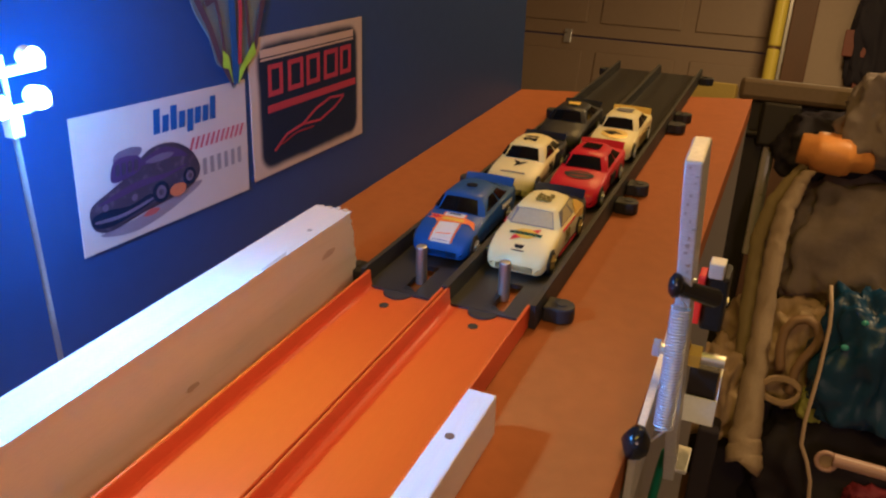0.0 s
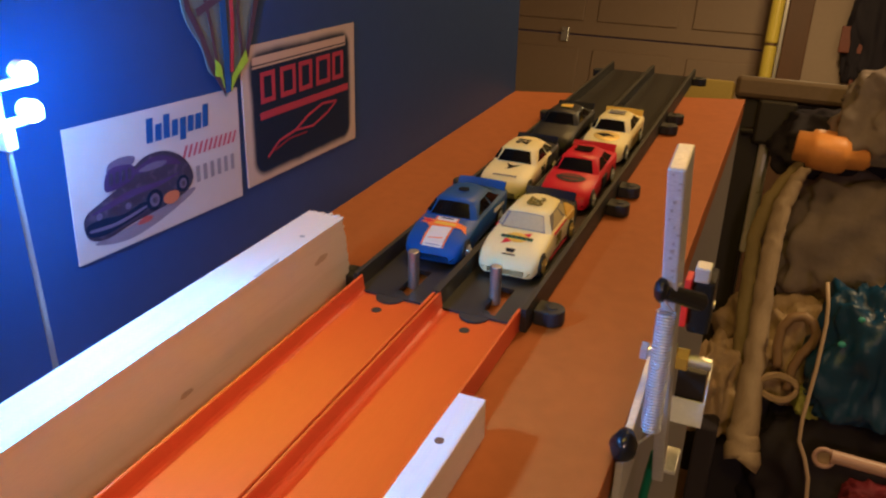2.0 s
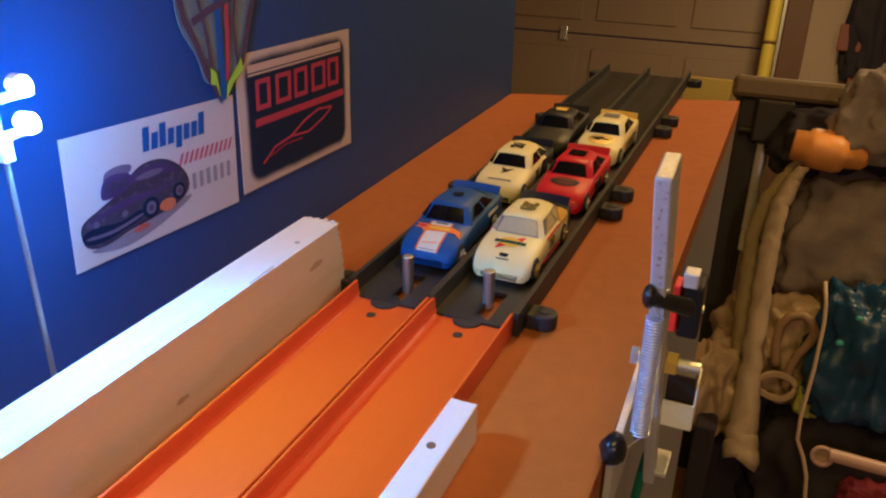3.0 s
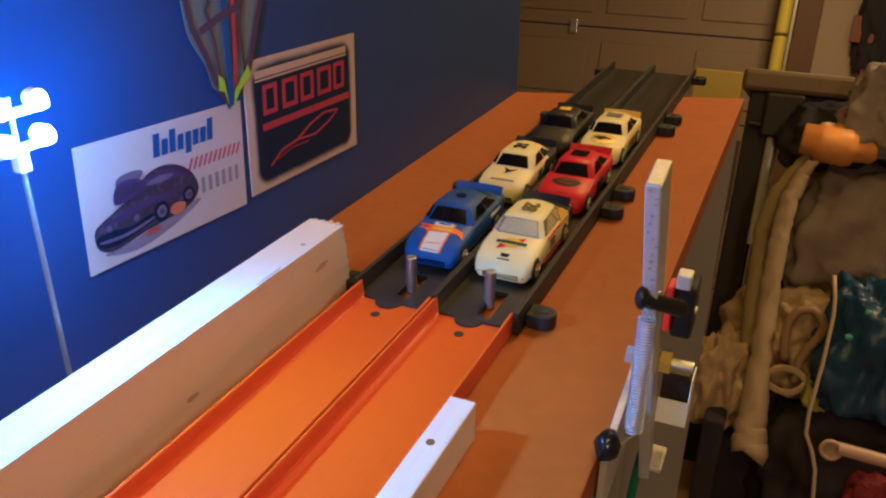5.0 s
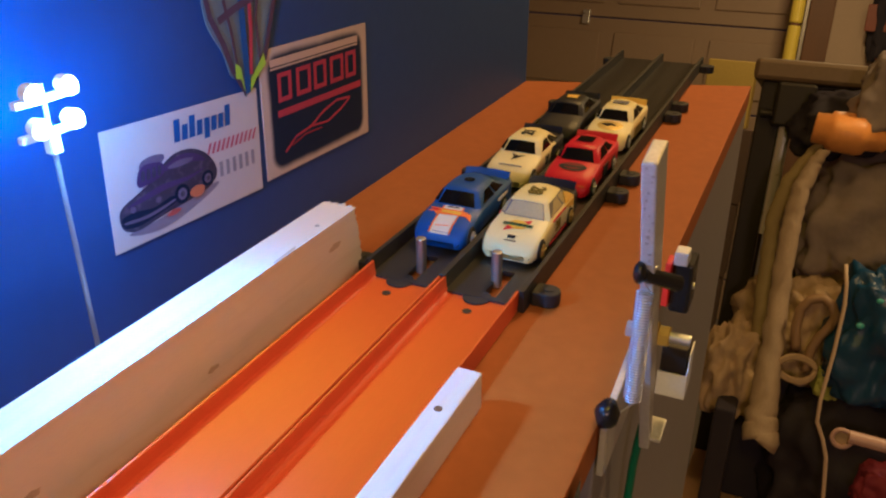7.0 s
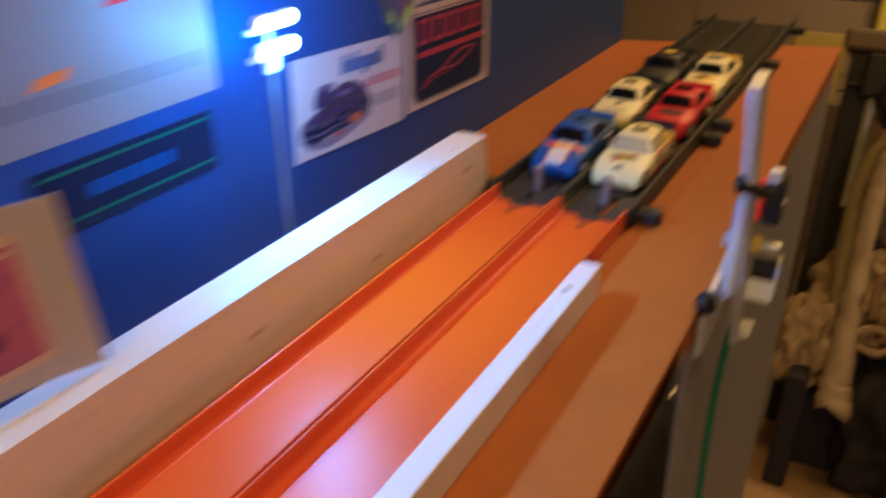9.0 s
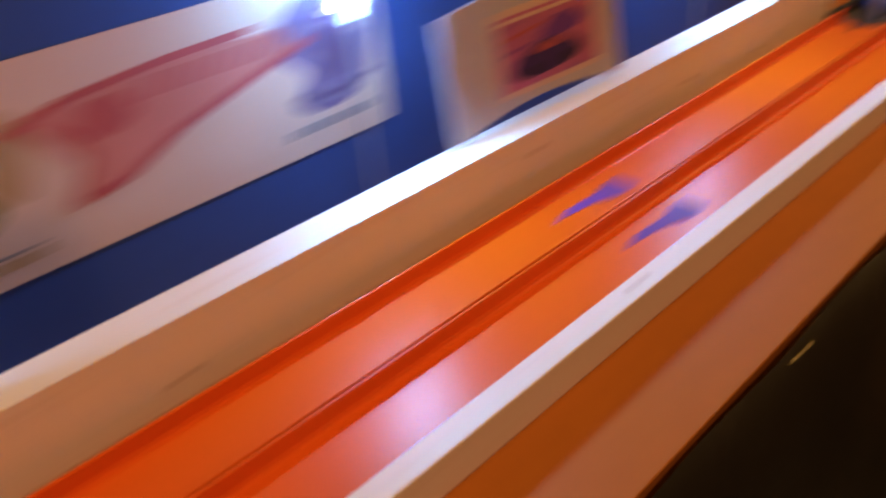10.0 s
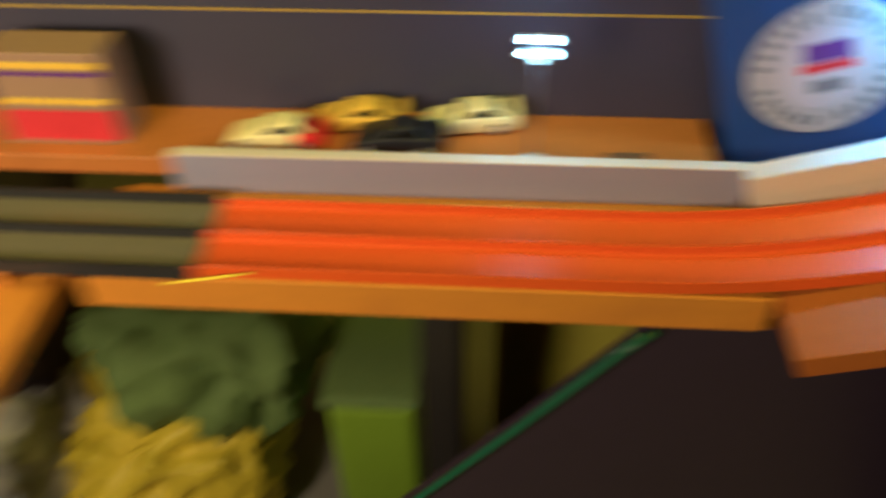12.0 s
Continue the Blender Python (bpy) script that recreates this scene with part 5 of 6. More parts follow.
part("switch_tab", box(0.0112, 0.0170, -0.006, 0.002, 0.0498, 0.0560, 0.0006), ALU, lev, "bent metal tab")
part("pin_tape", rod((0.0035, -0.0365, 0.0585), (0.0160, -0.022, 0.0500), 0.0030, 0.0036, seg=14, bevel=0.0006), GLOSSBLACK, lev, "black taped peg")
part("pin_cap", ball((0.0030, -0.0365, 0.0590), 0.0040, 12, (0.7, 1, 1.2)), GLOSSBLACK, lev, smooth=True)
br = part("bracket", box(0.0100, 0.0232, -0.0020, -0.0010, -0.0185, -0.0060, 0.0002), LAMPWHITE, lev, "small white folded bracket")
part("bracket_side", plate([(0.0226, -0.0010, -0.0185), (0.0226, -0.0010, -0.0060), (0.0226, 0.003, 0.0030), (0.0226, 0.014, 0.0040), (0.0226, 0.014, -0.0185)], -0.0006), LAMPWHITE, br)
part("bracket_floor", box(0.0100, 0.0224, -0.0010, 0.014, -0.0185, -0.0176), LAMPWHITE, br)
part("bracket_block", box(0.0105, 0.0218, 0.0010, 0.014, -0.0174, 0.0060, 0.0005), IRONDARK, br, "dark block inside")
part("lower_clip", box(0.0080, 0.0170, -0.0150, 0.0020, -0.0360, -0.0338, 0.0006), ALU, lev)
cable = [(0.0072, -0.004, -0.035), (0.0055, -0.002, -0.050), (0.0045, -0.001, -0.062), (0.0038, 0.0, -0.085), (0.0036, 0.002, -0.12), (0.005, 0.006, -0.20), (0.006, 0.012, -0.40)]
part("cable", tube(cable, 0.0021, 10), GREENWIRE, lev, "green sheathed cable", smooth=True)


# ---- the level stretch at the foot of the ramp ----
LZ = 0.7820
WALL2 = -0.160
AMBERBOARD = mat("amber_stained_hardboard", (0.60, 0.245, 0.012), 0.45, vary=0.15, grain=0.12, scale=14, bump=0.08, stain=(0.34, 0.12, 0.02), stain_amount=0.3, depth=0.0004)
SHELFBOARD = mat("orange_brown_hardboard", (0.48, 0.175, 0.028), 0.45, vary=0.2, grain=0.14, scale=14, bump=0.08, stain=(0.28, 0.10, 0.02), stain_amount=0.4, depth=0.0004)
LILACFACE = mat("lilac_grey_face", (0.33, 0.32, 0.47), 0.5, vary=0.1, grain=0.06, scale=25, stretch=(4, 0.5, 4), bump=0.1, depth=0.0004)
# blackened so that unseen legs and supports sink into the shade below
SHADEBLACK = mat("shade_black_wood", (0.02, 0.018, 0.018), 0.5, vary=0.2, scale=15, bump=0.1, depth=0.001)
lv = thing("level_board", Matrix.Translation((0, 0, LZ)), "narrow brown hardboard table under the level track", "table")
part("deck", box(-0.0715, 0.0440, -1.80, -1.268, -0.034, 0, 0.0012), AMBERBOARD, lv)
for y in (-1.525, -1.31):
    part("leg", box(-0.065, -0.035, y - 0.02, y + 0.02, -LZ, -0.034, 0.002), SHADEBLACK, lv)
lt = thing("orange_track", Matrix.Translation((0, 0, LZ)), "level two-lane bright orange plastic toy track", "toy track")
for xc in (-0.0210, 0.0210):
    # curved foot that eases from the ramp to the level, then the level lane
    prof = lane_profile(xc, 0.0206, 0.0030, 0.0118, 0.0016)
    rings = []
    p0, p1, p2 = Vector((-1.1706, 0.0279)), Vector((-1.2667, 0.0)), Vector((-1.3667, 0.0))
    for k in range(17):
        t = k / 16
        q = p0 * (1 - t) ** 2 + p1 * 2 * t * (1 - t) + p2 * t * t
        d = ((p1 - p0) * (1 - t) + (p2 - p1) * t).normalized()
        rings.append([(px, q.x + pz * d.y, q.y - pz * d.x) for px, pz in prof])
    for y in (-1.50, -1.705):
        rings.append([(px, y, pz) for px, pz in prof])
    part("lane", loft(rings), ORANGE, lt)
bt = thing("black_track", Matrix.Translation((0, 0, LZ)), "two-lane matt black level toy track", "toy track")
# olive lane floor, much lighter than the black lane walls
OLIVE = mat("olive_lane_plastic", (0.17, 0.155, 0.105), 0.42, vary=0.15, grain=0.1, scale=20, stretch=(6, 0.6, 1), bump=0.1, depth=0.0003)
for xc in (-0.0212, 0.0212):
    part("lane_floor", box(xc - 0.0205, xc + 0.0205, -2.30, -1.708, 0.0015, 0.0040), OLIVE, bt)
for x0, x1 in ((-0.0465, -0.0417), (-0.0022, 0.0022), (0.0417, 0.0465)):
    part("lane_wall", prism([(x0, 0.0004), (x0 + 0.0006, 0.0128), (x1 - 0.0006, 0.0128), (x1, 0.0004)], -2.30, -1.708), BLACKPLA, bt)
st = thing("track_stand", Matrix.Translation((0, 0, LZ)), "amber hardboard stand under the black track", "stand")
part("shelf", box(-0.06, 0.20, -2.40, -1.828, -0.036, -0.017, 0.001), AMBERBOARD, st)
part("post", box(-0.03, 0.03, -2.2, -2.12, -LZ, -0.036), SHADEBLACK, st)
for y in (-1.88, -2.1, -2.28):
    part("spacer", box(-0.045, 0.045, y - 0.015, y + 0.015, -0.017, 0.0014), AMBERBOARD, st)
bp = thing("guide_rail", Matrix.Translation((0, 0, LZ)), "pale low panel behind the level track", "rail")
# panel in lilac grey, darker than the whitish cap along its top
part("panel", box(-0.0750, -0.0640, -1.752, -1.272, 0, 0.0375, 0.0008), LILACFACE, bp)
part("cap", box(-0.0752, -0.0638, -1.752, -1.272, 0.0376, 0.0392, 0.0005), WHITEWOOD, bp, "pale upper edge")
solid("cable_tie", tube([(0.0470, -1.665, LZ + 0.010), (0.0490, -1.70, LZ + 0.004), (0.0475, -1.725, LZ - 0.002)], 0.0012, 6), YELLOW, Matrix(), "thin yellow tie on the track edge", "tie")
sh = thing("car_shelf", Matrix.Translation((0, 0, 0.789)), "brown shelf for parked toy cars behind the track", "shelf")
part("board", box(WALL2, -0.0765, -2.05, -1.292, 0, 0.018, 0.001), SHELFBOARD, sh)
part("support", box(WALL2 + 0.01, -0.085, -1.545, -1.505, -0.789, 0, 0.001), SHADEBLACK, sh)
DUSK = mat("dusky_painted_wall", (0.052, 0.050, 0.095), 0.5, vary=0.1, grain=0.06, scale=12, bump=0.08, depth=0.0006)
b = box(WALL2 - 0.02, WALL2 - 0.0005, -3.0, -1.262, 0.735, 1.06)
solid("wall_dusk", b, DUSK, Matrix(), "dusky painted backing wall behind the level track", "wall", kind="structure")
DULLYELLOW = mat("dull_yellow_tape", (0.42, 0.30, 0.05), 0.6, vary=0.3, grain=0.1, scale=30, bump=0.02, depth=0.0003)
solid("trim_yellow", box(WALL2 - 0.0004, WALL2 + 0.0008, -2.6, -1.27, 0.9040, 0.9060), DULLYELLOW, Matrix(), "thin dull yellow line along the backing wall", "trim", kind="structure")
SHZ = 0.8070
P90 = Matrix.Rotation(radians(8), 4, "Z")
car(Matrix.Translation((-0.1050, -1.562, SHZ)), PDARK, label="dark toy car parked on the shelf", group="toy cars parked on the shelf")
car(Matrix.Translation((-0.1380, -1.500, SHZ)) @ P90, CREAM, label="cream toy car parked on the shelf", group="toy cars parked on the shelf")
car(Matrix.Translation((-0.1360, -1.600, SHZ)), PYELLOW, label="yellow toy car parked on the shelf", group="toy cars parked on the shelf")
car(Matrix.Translation((-0.1060, -1.668, SHZ)), CREAM, label="cream and red toy car parked on the shelf", tail=PRED, group="toy cars parked on the shelf")
solid("small_block", box(-0.092, -0.078, -1.385, -1.350, SHZ, SHZ + 0.009, 0.0015), DARKWOOD, Matrix(), "small dark wooden block on the shelf", "block")
pk = thing("toy_package", Matrix.Translation((-0.115, -1.855, SHZ)), "red and yellow toy package standing on the shelf", "package")
part("carton", box(-0.02, 0.02, -0.052, 0.052, 0, 0.088, 0.001), mat("tan_carton", (0.34, 0.22, 0.14), 0.6, vary=0.15, grain=0.08, scale=20, bump=0.05, depth=0.0005), pk)
part("red_band", box(0.0202, 0.0206, -0.050, 0.050, 0.004, 0.034), INKRED, pk)
part("yellow_band", box(0.0202, 0.0206, -0.050, 0.050, 0.040, 0.046), INKYELLOW, pk)
part("yellow_band", box(0.0202, 0.0206, -0.050, 0.050, 0.074, 0.080), INKYELLOW, pk)
part("blue_band", box(0.0202, 0.0206, -0.050, 0.050, 0.067, 0.071), INKPURPLE, pk)

# stored things below the level track
LOWWOOD = mat("raw_pine", (0.40, 0.25, 0.12), 0.65, vary=0.2, grain=0.15, scale=10, stretch=(3, 0.5, 3), bump=0.15, depth=0.001)
GREENBIN = mat("olive_green_plastic", (0.26, 0.40, 0.02), 0.45, vary=0.15, scale=10, bump=0.05, depth=0.0005)
YELLOWBAG = mat("yellow_bag_plastic", (0.62, 0.50, 0.01), 0.55, vary=0.15, scale=12, bump=0.3, depth=0.004)
OLIVECLOTH = mat("olive_cloth", (0.15, 0.22, 0.06), 0.8, vary=0.2, grain=0.15, scale=15, bump=0.3, depth=0.003)
YELLOWOLIVE = mat("yellow_olive_plastic", (0.40, 0.36, 0.04), 0.5, vary=0.2, grain=0.1, scale=12, bump=0.1, depth=0.001)
DARKCLOTH2 = mat("dark_purple_cloth", (0.040, 0.028, 0.055), 0.8, vary=0.25, scale=12, bump=0.2, depth=0.003)
TEAL = mat("teal_plastic", (0.012, 0.058, 0.17), 0.36, vary=0.25, grain=0.1, scale=18, bump=0.2, depth=0.003)


def lump(size, seed, material, name, m, label, category, rough=0.25, seg=28):
    """A soft bag or cloth bundle: a rounded box pushed about by folds, flat below."""
    b = bmesh.new()
    bmesh.ops.create_cube(b, size=1)
    bmesh.ops.subdivide_edges(b, edges=b.edges[:], cuts=21, use_grid_fill=True)
    for v in b.verts:
        d = v.co.copy()
        r = d.normalized() * 0.62
        q = d.lerp(r, 0.55)
        w = noise.noise(Vector((q.x * 2.2 + seed, q.y * 2.2, q.z * 2.2))) + 0.6 * noise.noise(Vector((q.x * 6 + seed, q.y * 6, q.z * 3)))
        w += 0.55 * (1 - 3.2 * abs(noise.noise(Vector((q.x * 4.2, q.y * 4.2 + seed, q.z * 3.0)))))
        w += 0.25 * (1 - 3.2 * abs(noise.noise(Vector((q.x * 9, q.y * 9 + seed, q.z * 7)))))
        q += q.normalized() * rough * 0.35 * w
        q.z = max(q.z, -0.5) + 0.5
        v.co = Vector((q.x * size[0], q.y * size[1], q.z * size[2]))
    return solid(name, b, material, m, label, category, smooth=True)


yb = lump((0.26, 0.27, 0.23), 3, YELLOWBAG, "yellow_bag", Matrix.Translation((-0.26, -1.965, 0.0)), "crumpled yellow plastic bag on the floor", "bag", 0.38)
part("handle", tube([(0.09, -0.03, 0.175), (0.10, -0.025, 0.215), (0.105, 0.0, 0.230), (0.10, 0.025, 0.215), (0.09, 0.03, 0.175)], 0.006, 8), YELLOWBAG, yb, smooth=True)
GREYPLASTIC = mat("grey_white_plastic_film", (0.38, 0.37, 0.36), 0.4, vary=0.2, grain=0.1, scale=14, bump=0.35, depth=0.004)
pb = lump((0.22, 0.18, 0.19), 6, GREYPLASTIC, "plastic_bag", Matrix.Translation((-0.27, -2.145, 0.0)), "crumpled grey-white plastic bag beside the yellow one", "bag", 0.7)
part("handle", tube([(0.06, -0.04, 0.150), (0.065, -0.03, 0.195), (0.07, 0.0, 0.212), (0.065, 0.03, 0.195), (0.06, 0.04, 0.150)], 0.005, 8), GREYPLASTIC, pb, smooth=True)
sk = lump((0.30, 0.34, 0.52), 14, DARKCLOTH2, "dark_sack", Matrix.Translation((-0.42, -2.33, 0.0)), "dark purple cloth sack under the track", "sack", 0.4)
part("drawstring", tube([(0.07, -0.10, 0.490), (0.115, -0.06, 0.430), (0.135, -0.05, 0.350), (0.142, -0.045, 0.260)], 0.004, 8), DARKCLOTH2, sk, smooth=True)
lump((0.20, 0.25, 0.21), 8, OLIVECLOTH, "folded_cloth", Matrix.Translation((-0.30, -1.885, 0.222)), "olive green folded cloth on top of the bag", "cloth", 0.5)
bn = thing("green_bin", Matrix.Translation((-0.27, -1.632, 0.0)), "bright olive green plastic storage bin under the track", "bin")
part("tub", box(-0.09, 0.09, -0.066, 0.058, 0, 0.32, 0.012), GREENBIN, bn)
part("lid", box(-0.096, 0.096, -0.072, 0.064, 0.322, 0.342, 0.008), OLIVECLOTH, bn, "olive lid")
tb = thing("storage_tub", Matrix.Translation((-0.27, -1.385, 0)), "yellow-olive storage tub below the ramp's foot", "tub")
part("tub", box(-0.08, 0.08, -0.085, 0.085, 0.0, 0.56, 0.008), YELLOWOLIVE, tb)
part("rim", box(-0.086, 0.086, -0.091, 0.091, 0.561, 0.580, 0.006), YELLOWOLIVE, tb)
edge = [(0.040, -1.900, 0.005), (0.040, -1.545, 0.476), (0.040, -1.443, 0.614), (0.040, -1.372, 0.715), (0.040, -1.350, 0.742)]
solid("green_hose", tube(edge, 0.0035, 8), mat("dark_green_trim", (0.02, 0.10, 0.06), 0.4, scale=40, bump=0.05, depth=0.0005), Matrix.Translation((0.004, -0.002, 0.0)), "thin dark green hose along the board edge", "hose", smooth=True)
BLACKBOARD = mat("black_board", (0.026, 0.016, 0.036), 0.5, vary=0.2, scale=10, bump=0.05, depth=0.001)
b = bmesh.new()
plate([(0.036, y, z) for y, z in ((-1.348, 0.744), (-1.545, 0.476), (-1.900, 0.0), (-0.90, 0.0), (-0.90, 0.815), (-1.24, 0.744))], 0.010, bm=b)
solid("gusset_board", b, BLACKBOARD, Matrix.Translation((-0.01, 0, 0)), "black triangular board bracing the ramp's foot", "board")

# ---- workbench and clutter beyond the ramp ----
BENCH = mat("dark_bench_top", (0.15, 0.10, 0.05), 0.55, vary=0.2, grain=0.15, scale=12, bump=0.15, depth=0.001)
IRON = mat("dark_iron", (0.03, 0.026, 0.022), 0.5, 0.6, vary=0.3, scale=20, bump=0.2, depth=0.001)
bench = thing("workbench", Matrix.Translation((0.40, 2.05, 0)), "dark workbench with a thick top and iron legs", "workbench")
part("top", box(-0.385, 0.65, -0.16, 0.45, 1.375, 1.432, 0.012), BENCH, bench)
for x in (-0.33, 0.60):
    for y in (-0.11, 0.40):
        part("leg", box(x - 0.03, x + 0.03, y - 0.03, y + 0.03, 0, 1.375, 0.004), IRON, bench)
part("apron", box(-0.34, 0.60, -0.10, -0.085, 1.28, 1.374, 0.002), IRON, bench)
part("low_board", box(-0.36, 0.63, -0.13, 0.42, 0.30, 0.33, 0.003), BENCH, bench)
cl = thing("iron_vise", Matrix.Translation((0.125, 1.90, 1.375)), "dark iron clamp hanging under the bench top", "vise")
part("jaw", box(-0.045, 0.05, -0.03, 0.03, -0.115, -0.001, 0.008), IRON, cl)
part("screw", rod((-0.01, 0, -0.115), (-0.01, 0, -0.40), 0.016, seg=14), STEEL, cl, "grey steel screw")
part("handle", rod((-0.075, -0.01, -0.085), (0.03, -0.01, -0.085), 0.011, seg=12), IRON, cl)
jug = thing("orange_jug", Matrix.Translation((0.232, 1.66, 1.262)), "orange plastic jug lying among dark cloth", "jug")
ORANGEJUG = mat("dull_orange_plastic", (0.85, 0.36, 0.03), 0.4, vary=0.12, scale=12, bump=0.05, depth=0.001)
b = loft([[(x, 0.062 * r * math.cos(a), 0.046 * r * math.sin(a)) for a in [2 * math.pi * k / 20 for k in range(20)]] for x, r in ((-0.052, 0.6), (-0.05, 0.76), (-0.022, 0.80), (-0.018, 0.95), (-0.005, 1.0), (0.045, 1.02), (0.06, 0.9), (0.065, 0.7), (0.10, 0.62), (0.11, 0.4))])
bmesh.ops.transform(b, matrix=Matrix.Rotation(radians(4), 4, "Y"), verts=b.verts)
part("body", b, ORANGEJUG, jug, smooth=True)
CANVAS = mat("dusty_tan_canvas", (0.44, 0.32, 0.18), 0.75, vary=0.2, grain=0.12, scale=15, bump=0.25, depth=0.003)
GREYCLOTH = mat("grey_brown_cloth", (0.25, 0.205, 0.19), 0.8, vary=0.25, grain=0.12, scale=10, bump=0.25, depth=0.004)
DARKCLOTH = mat("near_black_cloth", (0.020, 0.016, 0.030), 0.8, vary=0.3, scale=12, bump=0.2, depth=0.003)
lump((0.34, 0.26, 0.30), 2, GREYCLOTH, "padded_cushion", Matrix.Translation((0.385, 1.80, 0.905)), "grey-brown padded cushion in the pile", "cushion", 0.3)
lump((0.20, 0.20, 0.26), 27, GREYCLOTH, "padded_cushion", Matrix.Translation((0.265, 1.84, 0.90)), "brown-grey folded padding in the pile", "cushion", 0.3)
lump((0.22, 0.16, 0.20), 5, GREYCLOTH, "draped_cloth", Matrix.Translation((0.395, 1.70, 1.24)), "grey draped cloth over the bench corner", "cloth", 0.4)
lump((0.34, 0.20, 0.16), 9, DARKCLOTH, "dark_bag", Matrix.Translation((0.33, 1.86, 1.19)), "dark cloth bag behind the orange jug", "bag")
lump((0.17, 0.20, 0.22), 12, CANVAS, "tan_sack", Matrix.Translation((0.275, 1.72, 0.665)), "tan canvas sack in the pile", "sack", 0.45)
lump((0.22, 0.24, 0.22), 33, CANVAS, "tan_sack", Matrix.Translation((0.235, 1.86, 0.64)), "brown canvas sack under the cushion", "sack", 0.4)
tp = lump((0.20, 0.16, 0.27), 15, TEAL, "teal_pack", Matrix.Translation((0.415, 1.575, 0.685)), "teal blue plastic pack with shiny folds", "pack", 0.42)
# small flattened pale teal balls on the front of the pack
for k, (x, z, r) in enumerate(((0.345, 0.86, 0.009), (0.353, 0.79, 0.010), (0.372, 0.92, 0.008), (0.380, 0.83, 0.006))):
    part("pale_spot", ball((x - 0.415, -0.085, z - 0.685), r, 10, (1, 0.5, 0.8)), mat("pale_teal_plastic", (0.10, 0.45, 0.50), 0.2, scale=40, bump=0.0) if k == 0 else bpy.data.materials["pale_teal_plastic"], tp, "small pale teal spot", smooth=True)
lump((0.11, 0.14, 0.20), 18, CANVAS, "paper_sack", Matrix.Translation((0.105, 1.66, 0.555)), "crumpled tan paper sack", "sack", 0.45)
lump((0.40, 0.36, 0.34), 21, DARKCLOTH, "dark_bag", Matrix.Translation((0.42, 1.72, 0.33)), "dark purple-black bag low in the pile", "bag")
solid("pile_crate", box(0.10, 0.60, 1.66, 1.98, 0.33, 0.66, 0.005), DARKCLOTH, Matrix(), "dark crate that carries the pile", "crate")
solid("pile_crate", box(0.20, 0.60, 1.74, 1.99, 0.665, 0.905, 0.005), DARKCLOTH, Matrix(), "dark crate stacked on another crate", "crate")
lump((0.06, 0.08, 0.07), 41, mat("yellow_green_cloth", (0.40, 0.42, 0.06), 0.7, vary=0.2, scale=20, bump=0.2, depth=0.002), "yellow_rag", Matrix.Translation((0.318, 1.585, 0.665)), "yellow-green rag tucked in the pile", "rag", 0.3)
lump((0.12, 0.12, 0.10), 44, mat("dark_red_cloth", (0.20, 0.015, 0.03), 0.75, vary=0.2, scale=20, bump=0.2, depth=0.002), "red_cloth", Matrix.Translation((0.47, 1.50, 0.33 + 0.13)), "dark red cloth low in the pile", "cloth", 0.28)
solid("pile_crate", box(0.42, 0.54, 1.43, 1.53, 0.33, 0.458, 0.004), DARKCLOTH, Matrix(), "small dark crate under the red cloth", "crate")
PALECANVAS = mat("pale_dusty_canvas", (0.38, 0.29, 0.19), 0.65, vary=0.35, grain=0.15, scale=30, stretch=(1, 1, 0.4), bump=0.3, stain=(0.24, 0.17, 0.09), stain_amount=0.6, depth=0.003)
hoseroll = thing("canvas_roll", Matrix.Translation((0, 0, 0)), "two long rolled tan canvas tubes standing in the pile", "canvas roll")
pp_, rr_ = wrinkled([(0.214, 1.62, 1.218), (0.196, 1.62, 1.185), (0.178, 1.61, 1.12), (0.172, 1.60, 1.02), (0.178, 1.59, 0.88), (0.184, 1.56, 0.745), (0.190, 1.52, 0.61), (0.196, 1.50, 0.545)], [0.010, 0.016, 0.020, 0.021, 0.022, 0.026, 0.034, 0.041], 70, 3, 0.045)
part("roll", crumple(tube(pp_, rr_, 22), 0.022, 0.0025, 4), PALECANVAS, hoseroll, smooth=True)
pp_, rr_ = wrinkled([(0.202, 1.66, 1.232), (0.178, 1.66, 1.19), (0.148, 1.65, 1.13), (0.132, 1.65, 1.032), (0.138, 1.65, 0.922), (0.148, 1.64, 0.754), (0.154, 1.62, 0.56)], [0.010, 0.014, 0.017, 0.017, 0.017, 0.016, 0.014], 60, 8, 0.05)
part("roll", crumple(tube(pp_, rr_, 20), 0.02, 0.0022, 7), mat("olive_tan_canvas", (0.27, 0.21, 0.07), 0.75, vary=0.2, grain=0.1, scale=15, bump=0.25, depth=0.003), hoseroll, smooth=True)
solid("white_cord", tube([(0.294, 1.50, 0.985), (0.303, 1.49, 0.94), (0.307, 1.485, 0.90), (0.305, 1.47, 0.80), (0.298, 1.46, 0.69), (0.300, 1.455, 0.64), (0.318, 1.455, 0.605), (0.332, 1.455, 0.565), (0.345, 1.455, 0.46), (0.350, 1.455, 0.335)], 0.0042, 8), mat("off_white_cord", (0.55, 0.42, 0.30), 0.6, scale=40, bump=0.1, depth=0.001), Matrix(), "off-white cord hanging in front of the pile", "cord", smooth=True)
pp = thing("plastic_pipe", Matrix.Translation((0.352, 1.44, 0.622)), "pink-white plastic pipe with an open end", "pipe")
PIPE = mat("pink_white_pvc", (0.55, 0.36, 0.32), 0.4, scale=40, bump=0.03, depth=0.0005)
ringpts = [(0.019 * math.cos(2 * math.pi * k / 24), 0.0, 0.019 * math.sin(2 * math.pi * k / 24)) for k in range(25)]
part("open_end", tube(ringpts, 0.005, 8), PIPE, pp, smooth=True)
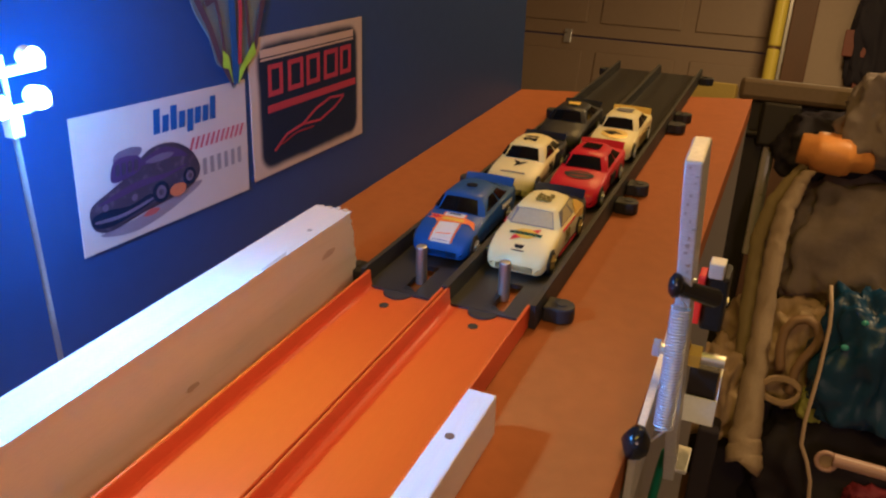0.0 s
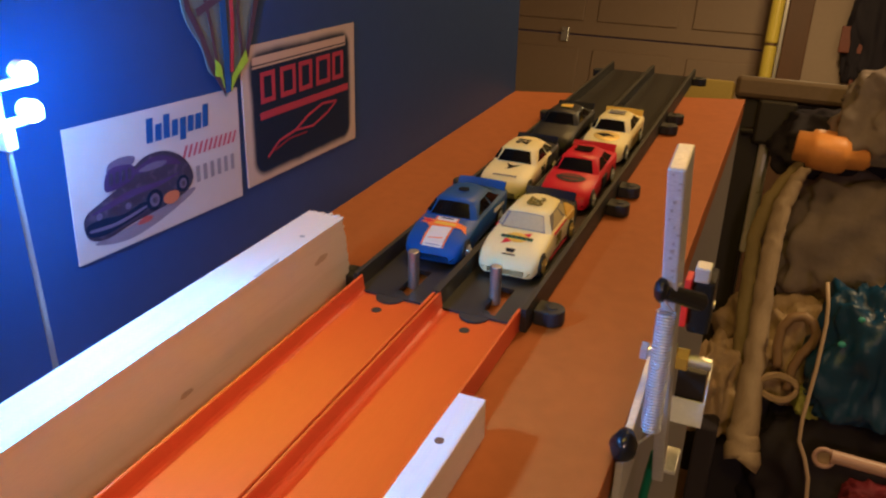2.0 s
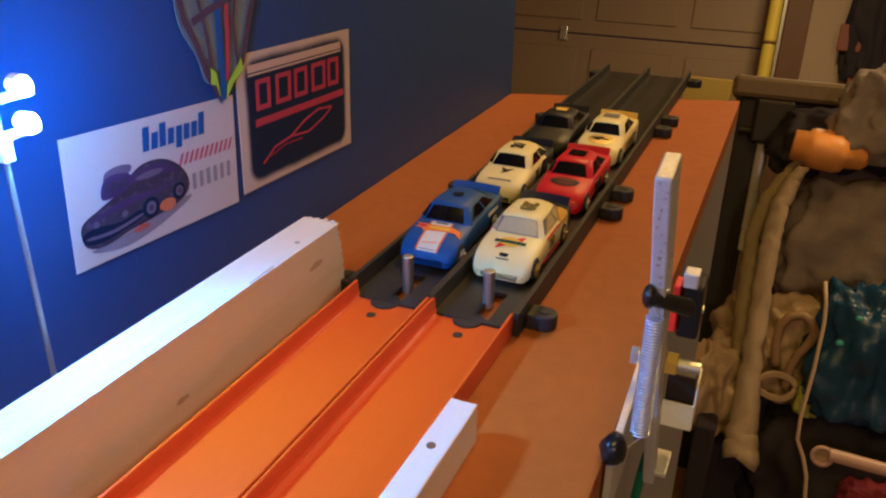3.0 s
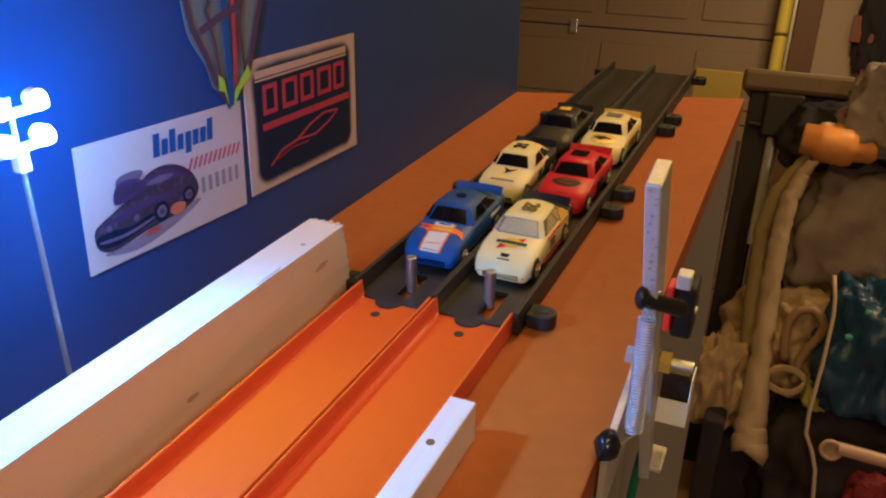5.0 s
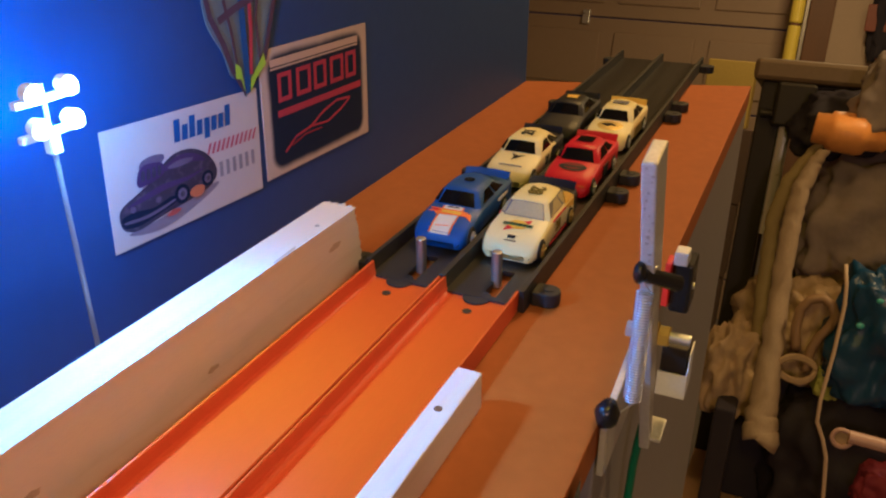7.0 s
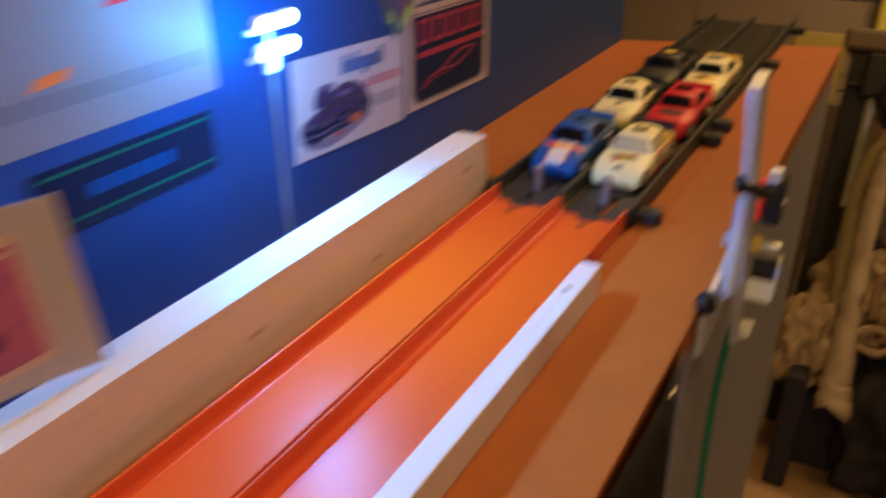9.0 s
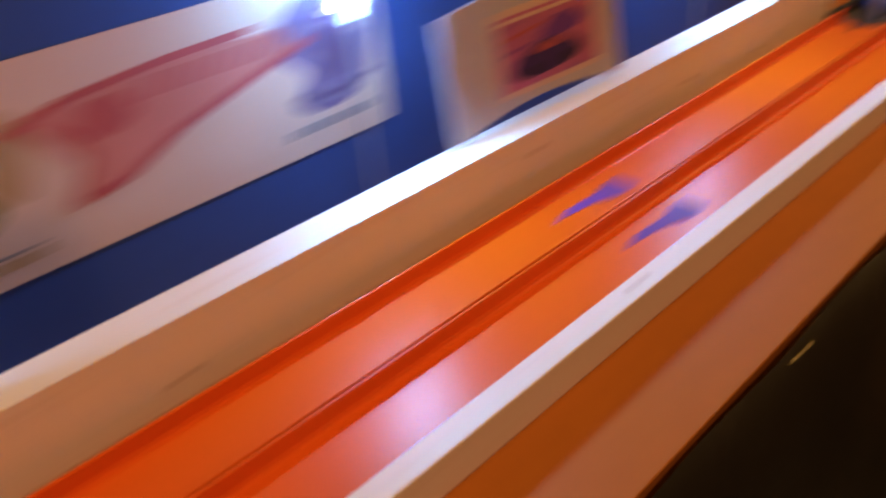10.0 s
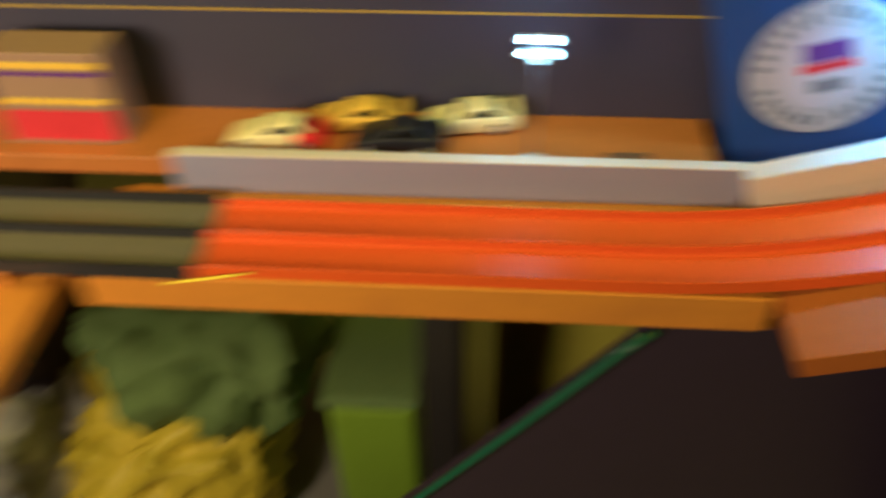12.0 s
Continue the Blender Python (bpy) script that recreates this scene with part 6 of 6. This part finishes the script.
part("tube", rod((0.012, 0.0, 0.008), (0.42, 0.02, -0.01), 0.014, seg=16), PIPE, pp)
part("inside", rod((0, 0.004, 0), (0, 0.012, 0), 0.018, seg=20), CANVAS, pp)
coil = [(0.242 + 0.040 * math.cos(a) + 0.002 * math.sin(3 * a), 1.545 + 0.004 * math.sin(2 * a), 0.722 + 0.028 * math.sin(a) + 0.004 * math.cos(a * 0.33)) for a in [2 * math.pi * k / 20 for k in range(61)]]
solid("rope_coil", tube(coil, 0.005, 7), CANVAS, Matrix(), "coil of tan rope on the pile", "rope", smooth=True)
solid("brown_hose", tube(wrinkled([(0.234, 1.56, 0.765), (0.225, 1.56, 0.816), (0.227, 1.56, 0.857), (0.243, 1.56, 0.884), (0.268, 1.56, 0.892), (0.288, 1.56, 0.881), (0.3, 1.56, 0.857), (0.293, 1.56, 0.83), (0.277, 1.56, 0.805), (0.265, 1.56, 0.769), (0.262, 1.56, 0.717)], [0.010] * 11, 44, 2, 0.05)[0], 0.011, 10), mat("brown_rubber_hose", (0.30, 0.19, 0.09), 0.5, vary=0.25, grain=0.1, scale=40, bump=0.2, depth=0.001), Matrix(), "looped brown rubber hose lying on the sacks", "hose", smooth=True)
solid("black_case", box(0.088, 0.135, 1.48, 1.62, 0.33, 0.61, 0.006), DARKCLOTH, Matrix(), "black case standing in the pile", "case")
tbl = thing("low_table", Matrix.Translation((0.40, 1.70, 0)), "low wooden table carrying the pile", "table")
part("top", box(-0.36, 0.60, -0.40, 0.30, 0.305, 0.33, 0.003), LOWWOOD, tbl)
for x in (-0.33, 0.56):
    for y in (-0.37, 0.27):
        part("leg", box(x - 0.02, x + 0.02, y - 0.02, y + 0.02, 0, 0.305, 0.002), LOWWOOD, tbl)
jk = lump((0.22, 0.10, 0.563), 52, DARKCLOTH, "dark_jacket", Matrix.Translation((0.554, 4.93, 1.702)), "dark jacket hanging on the garage wall", "jacket", 0.4)
part("hook", rod((-0.112, -0.03, 0.253), (-0.112, 0.065, 0.253), 0.008, seg=10), STEEL, jk, "small metal hook")
